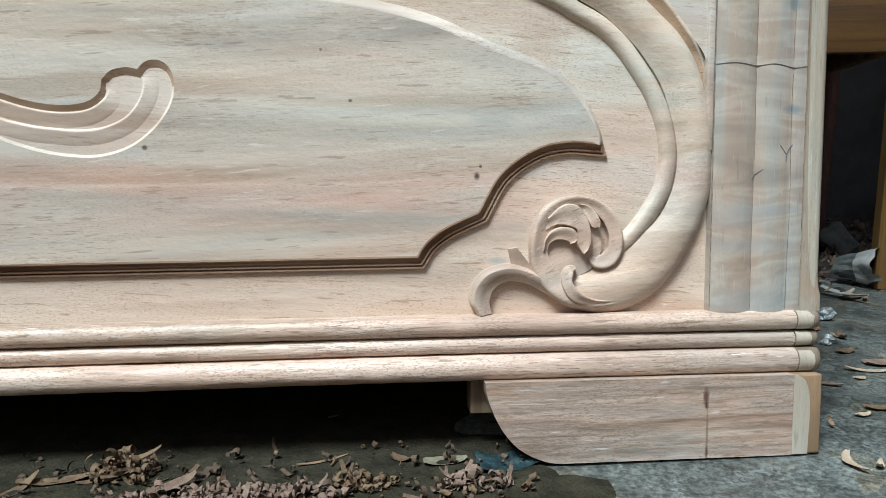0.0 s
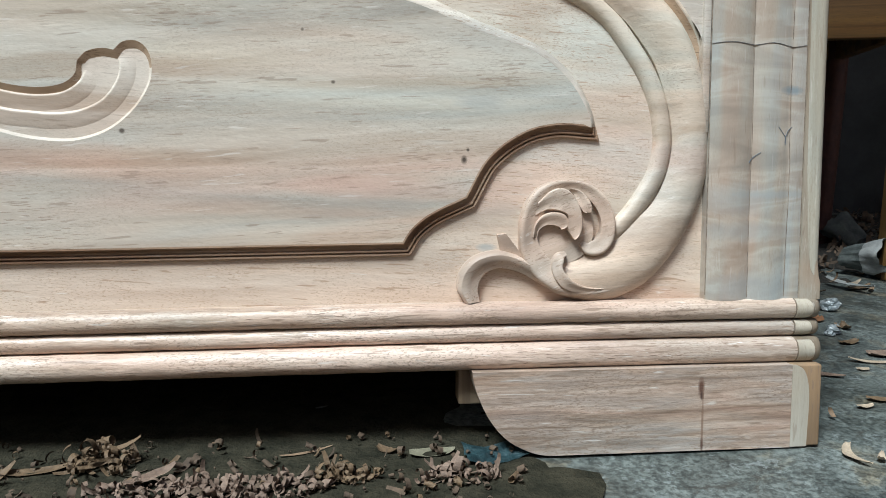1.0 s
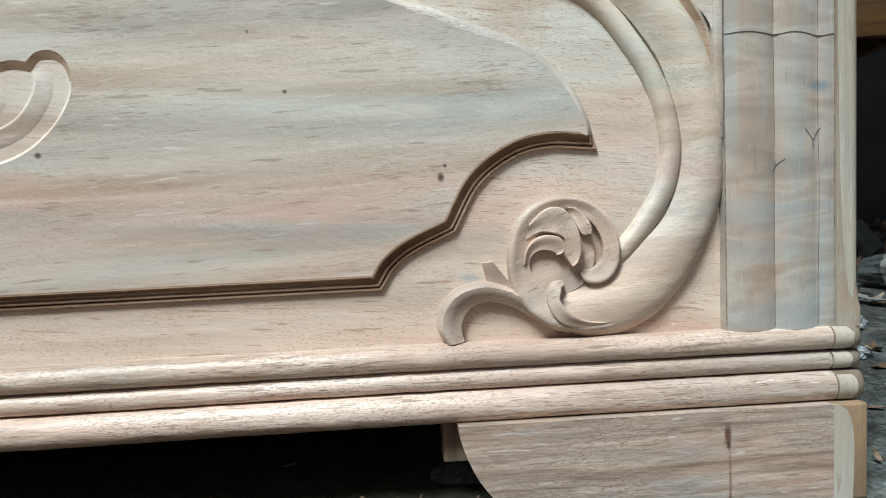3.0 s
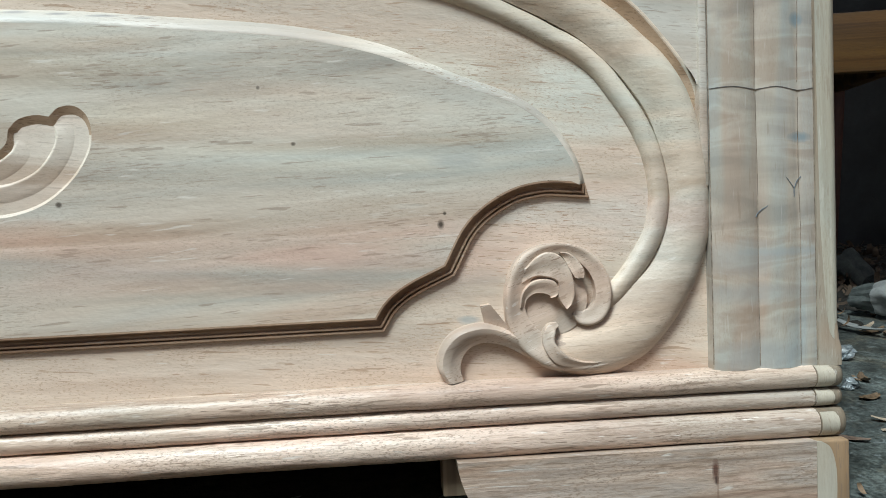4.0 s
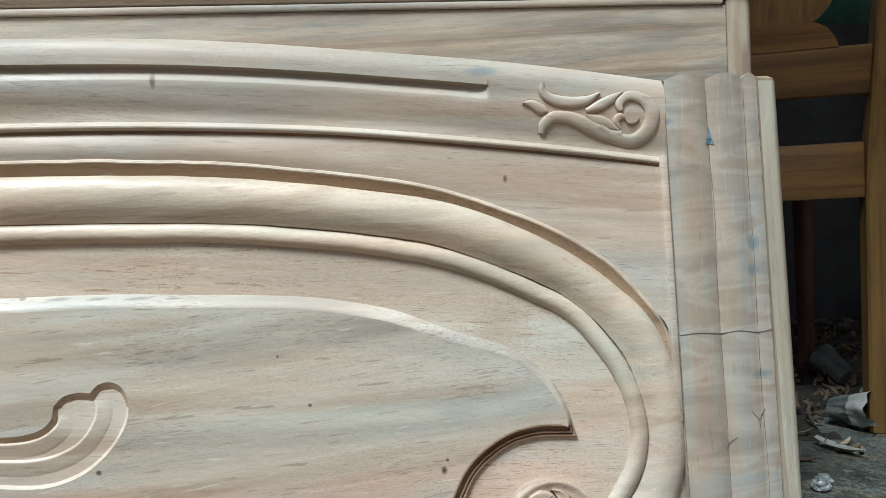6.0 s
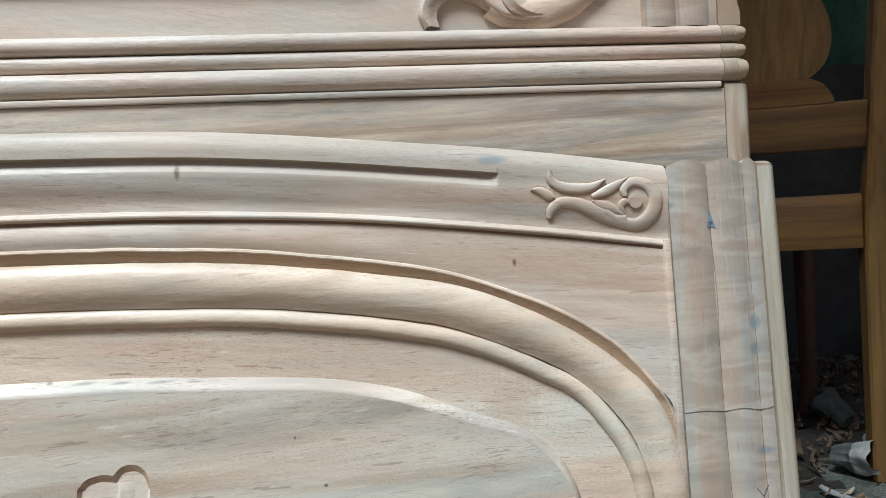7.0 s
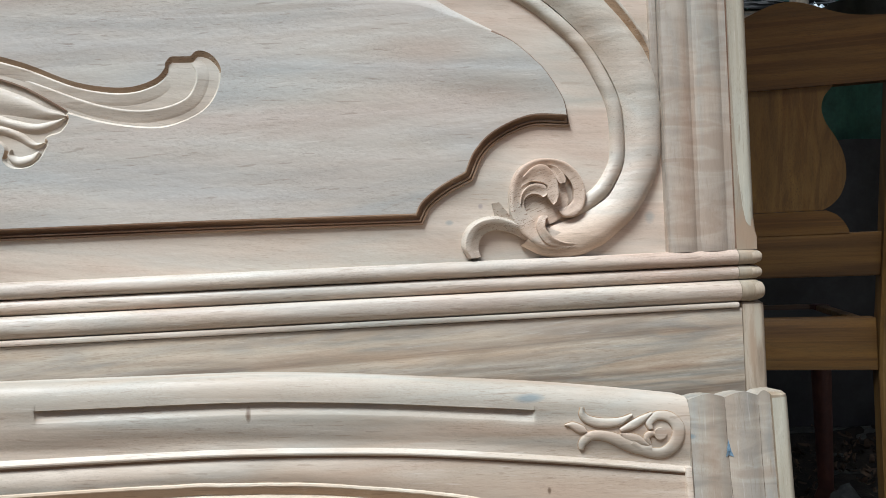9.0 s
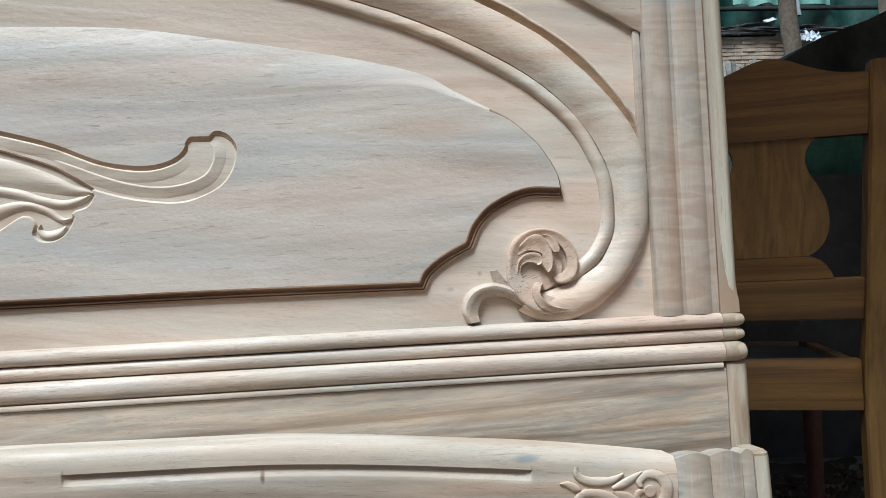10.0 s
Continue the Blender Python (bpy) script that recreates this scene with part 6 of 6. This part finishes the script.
def chip(label, material, x, y, length, width, bend, turn, seed, z=0.0, bow=0.0):
    """A torn splinter or leaf-shaped chip with some thickness, slightly bent."""
    rng = random.Random(seed)
    bm = bmesh.new()
    rows = []
    for i in range(13):
        u = i / 12
        w = width / 2 * (math.sin(math.pi * min(1.0, 0.10 + 0.88 * u)) ** 0.6) * (1 + 0.2 * noise.noise((u * 5, seed, 0)))
        lift = bend * (2 * u - 1) ** 2
        side = 0.15 * width * noise.noise((u * 3, seed, 4)) + bow * (2 * u - 1) ** 2
        rows.append([(length * (u - 0.5), side + k * w, lift + 0.12 * width * k * k + 0.001) for k in (-1, -0.5, 0, 0.5, 1)])
    grid(bm, rows)
    bmesh.ops.solidify(bm, geom=bm.faces[:], thickness=0.0008)
    low = min(v.co.z for v in bm.verts)
    bmesh.ops.translate(bm, vec=(0, 0, -low), verts=bm.verts)
    ob = part("wood_chip", bm, material, sharp=60)
    ob.matrix_world = pose(x, y, z + 0.0005, 0, 0, turn)
    return tagged(ob, label, "wood chip", "wood chips on the floor")


def crumpled_cup(label, material, lower, x, y, r, length, turn, seed, crush=0.3, flat=0.85, tip=0.0):
    """A crushed paper cup lying on its side: a dented open cone with a bottom and a torn mouth."""
    rows = []
    for j in range(13):
        u = j / 12
        rows.append([])
        for i in range(40):
            a = 2 * math.pi * i / 40
            c, s = math.cos(a), math.sin(a)
            fold = abs(noise.noise((c * 2.3 + seed, s * 2.3, u * 2.6 + seed))) - 0.25
            k = r * (0.62 + 0.42 * u) * (1 + crush * noise.noise((c * 1.3 + seed, s * 1.1, u * 1.6)) - 0.55 * crush * fold)
            jag = length * 0.16 * noise.noise((c * 2.2, s * 2.2, seed)) * u ** 3
            rows[-1].append((length * u + jag, k * c, flat * k * s))
    low = min(q[2] for row in rows for q in row)
    cup = tagged(new("paper_cup"), label, "paper cup", "paper cups on the floor")
    cup.matrix_world = pose(x, y, 0.004 - low, 0, tip, turn)
    for name, span, m in (("cup_base", rows[:7], lower), ("cup_wall", rows[6:], material)):
        bm = bmesh.new()
        vs = grid(bm, [[(q[0] - length / 2, q[1], q[2]) for q in row] for row in span], close=True)
        if name == "cup_base":
            bm.faces.new(vs[0])
        bmesh.ops.solidify(bm, geom=bm.faces[:], thickness=0.0009)
        part(name, bm, m, cup, sharp=35)
    return cup


def foil_ball(x, y, r, seed):
    """A crinkled wad of foil, flattened where it lies."""
    bm = bmesh.new()
    bmesh.ops.create_icosphere(bm, subdivisions=3, radius=r)
    for v in bm.verts:
        q = v.co / r
        k = 1 + 0.45 * noise.noise(q * 1.6 + Vector((seed, 0, 0))) + 0.35 * abs(noise.noise(q * 4 + Vector((0, seed, 0)))) - 0.10 * abs(noise.noise(q * 7))
        v.co = Vector((v.co.x * k * 1.15, v.co.y * k, max(v.co.z * k * 0.75, -0.45 * r)))
    bmesh.ops.translate(bm, vec=(0, 0, 0.45 * r), verts=bm.verts)
    ob = part("foil_wrapper", bm, FOIL, sharp=8)
    ob.matrix_world = pose(x, y, 0.001, 0, 0, seed * 40)
    return tagged(ob, "crumpled silvery foil wrapper on the floor", "wrapper", "foil wrappers on the floor")


def scrap(name, label, category, material, x, y, sx, sy, lift, turn, seed):
    """A crumpled scrap: a bent sheet with some thickness."""
    rng = random.Random(seed)
    bm = bmesh.new()
    n = 17
    rows = []
    for j in range(n):
        row = []
        for i in range(n):
            u, v = i / (n - 1) - 0.5, j / (n - 1) - 0.5
            edge = 1 + 0.25 * noise.noise((u * 2.2 + seed, v * 2.2, 0.5))
            z = lift * (0.35 + 2.2 * (u + 0.1 * math.sin(seed)) ** 2 + 0.5 * noise.noise((u * 2.2 + seed * 1.7, v * 2.2, 0)) + 0.16 * noise.noise((u * 7 + seed, v * 7, 2)) + 0.4 * v)
            row.append((sx * u * edge, sy * v * edge, max(0.001, z)))
        rows.append(row)
    grid(bm, rows)
    bmesh.ops.solidify(bm, geom=bm.faces[:], thickness=0.0008)
    lowest = min(v.co.z for v in bm.verts)
    bmesh.ops.translate(bm, vec=(0, 0, -lowest), verts=bm.verts)
    ob = part(name, bm, material, sharp=60)
    ob.matrix_world = pose(x, y, 0.0005, 0, 0, turn)
    return tagged(ob, label, category, f"{category} scraps on the floor")


def litter_and_shade():
    """Dark litter round the chair, which also carries the shade on the floor there."""
    bm = bmesh.new()
    rows = []
    for j in range(41):
        row = []
        for i in range(61):
            u, v = i / 60, j / 40
            x, y = 0.02 + 1.75 * u, 0.52 + 1.2 * v
            rim = min(1.0, 5 * v, 8 * (1 - v), 8 * (1 - u), 20 * u)
            row.append((x, y + 0.05 * noise.noise((x * 5, 1, 2)), -0.006 + rim * (0.012 + 0.016 * noise.noise((x * 11, y * 11, 0)) + 0.008 * noise.noise((x * 40, y * 40, 4)))))
        rows.append(row)
    grid(bm, rows)
    tagged(part("floor_litter_shade", bm, LITTER_SHADE, sharp=180), "black sheet for the litter and the shade round the chair", "litter", kind="stuff")


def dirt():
    """Dark dirt on the floor, which also carries the shade under the boards."""
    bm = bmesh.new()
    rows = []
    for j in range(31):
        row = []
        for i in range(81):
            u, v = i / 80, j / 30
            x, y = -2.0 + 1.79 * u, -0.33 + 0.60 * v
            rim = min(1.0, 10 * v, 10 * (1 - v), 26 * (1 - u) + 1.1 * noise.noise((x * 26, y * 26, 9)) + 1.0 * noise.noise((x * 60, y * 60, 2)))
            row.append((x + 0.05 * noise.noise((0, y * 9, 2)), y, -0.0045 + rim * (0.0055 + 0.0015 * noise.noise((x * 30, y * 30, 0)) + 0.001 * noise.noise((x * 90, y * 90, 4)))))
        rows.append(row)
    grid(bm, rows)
    tagged(part("floor_dirt_shade", bm, DIRT_SHADE, sharp=180), "dark olive sheet for the dirt and shade under the boards", "dirt", kind="stuff")


def litter():
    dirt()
    litter_and_shade()
    shavings("wood_shavings", "curled wood shavings strewn on the dark floor", SHAVING_MID, 110, heap_place, (0.007, 0.019), 3, lean=0.4)
    shavings("dusty_shavings", "dusty old wood shavings on the floor", SHAVING_OLD, 420, heap_place, (0.004, 0.016), 4)
    shavings("shaving_clump", "tall clump of curled brown wood shavings", SHAVING_MID, 105, pile_place(-0.553, -0.020, 0.025, 0.016, 0.022), (0.009, 0.022), 5, (0.14, 0.28), 0.6)
    shavings("shaving_heap", "heap of curled pinkish wood shavings", SHAVING_PINK, 270, pile_place(-0.470, -0.066, 0.082, 0.018, 0.007), (0.006, 0.017), 6, (0.18, 0.36), 0.5)
    shavings("shaving_clump", "small clump of curled wood shavings", SHAVING_MID, 50, pile_place(-0.376, -0.052, 0.018, 0.012, 0.008), (0.009, 0.020), 11, (0.16, 0.30), 0.5)
    shavings("shaving_clump", "small clump of shavings by the teal plastic", SHAVING_PINK, 46, pile_place(-0.292, -0.058, 0.030, 0.014, 0.007), (0.008, 0.022), 12, (0.16, 0.30), 0.5)
    shavings("far_shavings", "loose shavings strewn on the concrete", SHAVING, 170, far_place, (0.008, 0.026), 7, (0.2, 0.5), 0.25, False)
    shavings("far_dark_shavings", "dark old shavings and leaves round the chair", SHAVING_OLD, 1300, dark_place, (0.010, 0.036), 8, (0.2, 0.55), 0.6, False)
    shavings("near_shavings", "few loose chips on the bare concrete", SHAVING, 70, near_place, (0.004, 0.012), 9, (0.2, 0.5), 0.2, False)
    for i, (x, y, l, w, bend, turn, m, label, z, *bow) in enumerate((
            (-0.600, -0.024, 0.055, 0.012, 0.004, 12, SHAVING_MID, "long brown wood splinter on the dark floor", 0.0),
            (-0.625, -0.040, 0.045, 0.010, 0.008, 60, SHAVING_MID, "curved brown wood splinter on the dark floor", 0.0),
            (-0.510, -0.050, 0.040, 0.012, 0.003, 50, SHAVING_PINK, "pale wood splinter by the shavings", 0.006),
            (-0.407, -0.006, 0.042, 0.004, 0.002, 22, SHAVING, "thin wood sliver on the dark floor", 0.0),
            (-0.310, -0.016, 0.036, 0.016, 0.002, 8, LEAF, "dry greenish leaf-shaped chip on the floor", 0.0),
            (-0.345, -0.008, 0.018, 0.010, 0.003, -30, SHAVING_MID, "small brown wood chip on the floor", 0.0),
            (0.188, 0.172, 0.050, 0.010, 0.004, -18, PALE_CHIP, "pale torn wood strip on the concrete", 0.0),
            (0.225, 0.195, 0.050, 0.024, 0.002, -5, SHAVING_PINK, "flat pinkish wood chip on the concrete", 0.0),
            (0.012, -0.043, 0.038, 0.008, 0.002, -100, PALE_CHIP, "crescent of pale wood on the concrete", 0.0, 0.008),
            (0.032, -0.052, 0.013, 0.006, 0.004, 50, PALE_CHIP, "small pale wood chip on the concrete", 0.0),
            (0.122, 0.064, 0.034, 0.012, 0.002, -10, SHAVING_MID, "brown bark chip on the concrete", 0.0),
            (0.092, 0.050, 0.018, 0.008, 0.002, 10, PALE_CHIP, "small pale wood chip on the concrete", 0.0),
            (0.105, 0.140, 0.048, 0.012, 0.002, -35, SHAVING_PINK, "pinkish wood splinter by the bed's foot", 0.0),
            (0.105, 0.190, 0.034, 0.010, 0.002, 5, SHAVING_OLD, "dark wood chip on the concrete", 0.0),
            (0.161, 0.150, 0.014, 0.010, 0.001, 0, PALE_CHIP, "small pale wood chip on the concrete", 0.0),
            (0.210, 0.245, 0.030, 0.014, 0.003, 20, SHAVING_MID, "brown wood chip on the concrete", 0.0),
            (0.250, 0.310, 0.026, 0.012, 0.006, 70, SHAVING_MID, "brown wood chip on the concrete", 0.0),
            (0.430, 0.540, 0.060, 0.014, 0.006, 20, SHAVING_MID, "brown wood splinter by the paper", 0.0),
            (0.330, 0.520, 0.050, 0.014, 0.006, -40, SHAVING_OLD, "dark wood splinter by the paper", 0.0),
            (0.414, 0.542, 0.088, 0.020, 0.006, -72, PAPER, "long pale strip of torn bark on the floor", 0.006),
            (0.435, 0.560, 0.040, 0.010, 0.006, 25, PALE_CHIP, "pale wood chip leaning on the torn strip", 0.004),
            (0.445, 0.530, 0.030, 0.008, 0.004, 50, SHAVING, "wood chip by the torn strip", 0.0),
            (0.236, 0.352, 0.044, 0.020, 0.001, 43, ORANGE, "orange-brown card scrap by the foil", 0.0),
            (0.130, 0.060, 0.020, 0.006, 0.003, 70, SHAVING_OLD, "dark wood chip on the concrete", 0.0))):
        chip(label, m, x, y, l, w, bend, turn, 50 + i, z, *bow)
    crumpled_cup("crushed white paper cup with a torn mouth and grey base", PAPER, GREY_CUP, 0.512, 0.640, 0.031, 0.078, -64, 5, 0.42, 0.95, -8)
    crumpled_cup("crushed pale bluish paper cup lying on the floor", BAG_DULL, BAG_DULL, 0.600, 0.705, 0.028, 0.060, 35, 7, 0.35)
    crumpled_cup("crushed grey paper cup among the black litter", GREY_CUP, GREY_CUP, 0.680, 0.935, 0.034, 0.075, 110, 9, 0.35, 0.9, -30)
    scrap("paper_scrap", "crumpled torn white paper scrap on the floor", "paper", PAPER, 0.70, 0.99, 0.05, 0.03, 0.014, 45, 2)
    for x, y, r, seed in ((0.291, 0.408, 0.0110, 1), (0.309, 0.428, 0.010, 2), (0.219, 0.288, 0.0080, 3), (0.207, 0.278, 0.005, 4)):
        foil_ball(x, y, r, seed)
    scrap("plastic_scrap", "dark teal plastic scrap among the shavings", "plastic", TEAL, -0.262, -0.020, 0.046, 0.026, 0.006, 10, 31)


room()
footboard()
headboard()
chair()
yard()
litter()
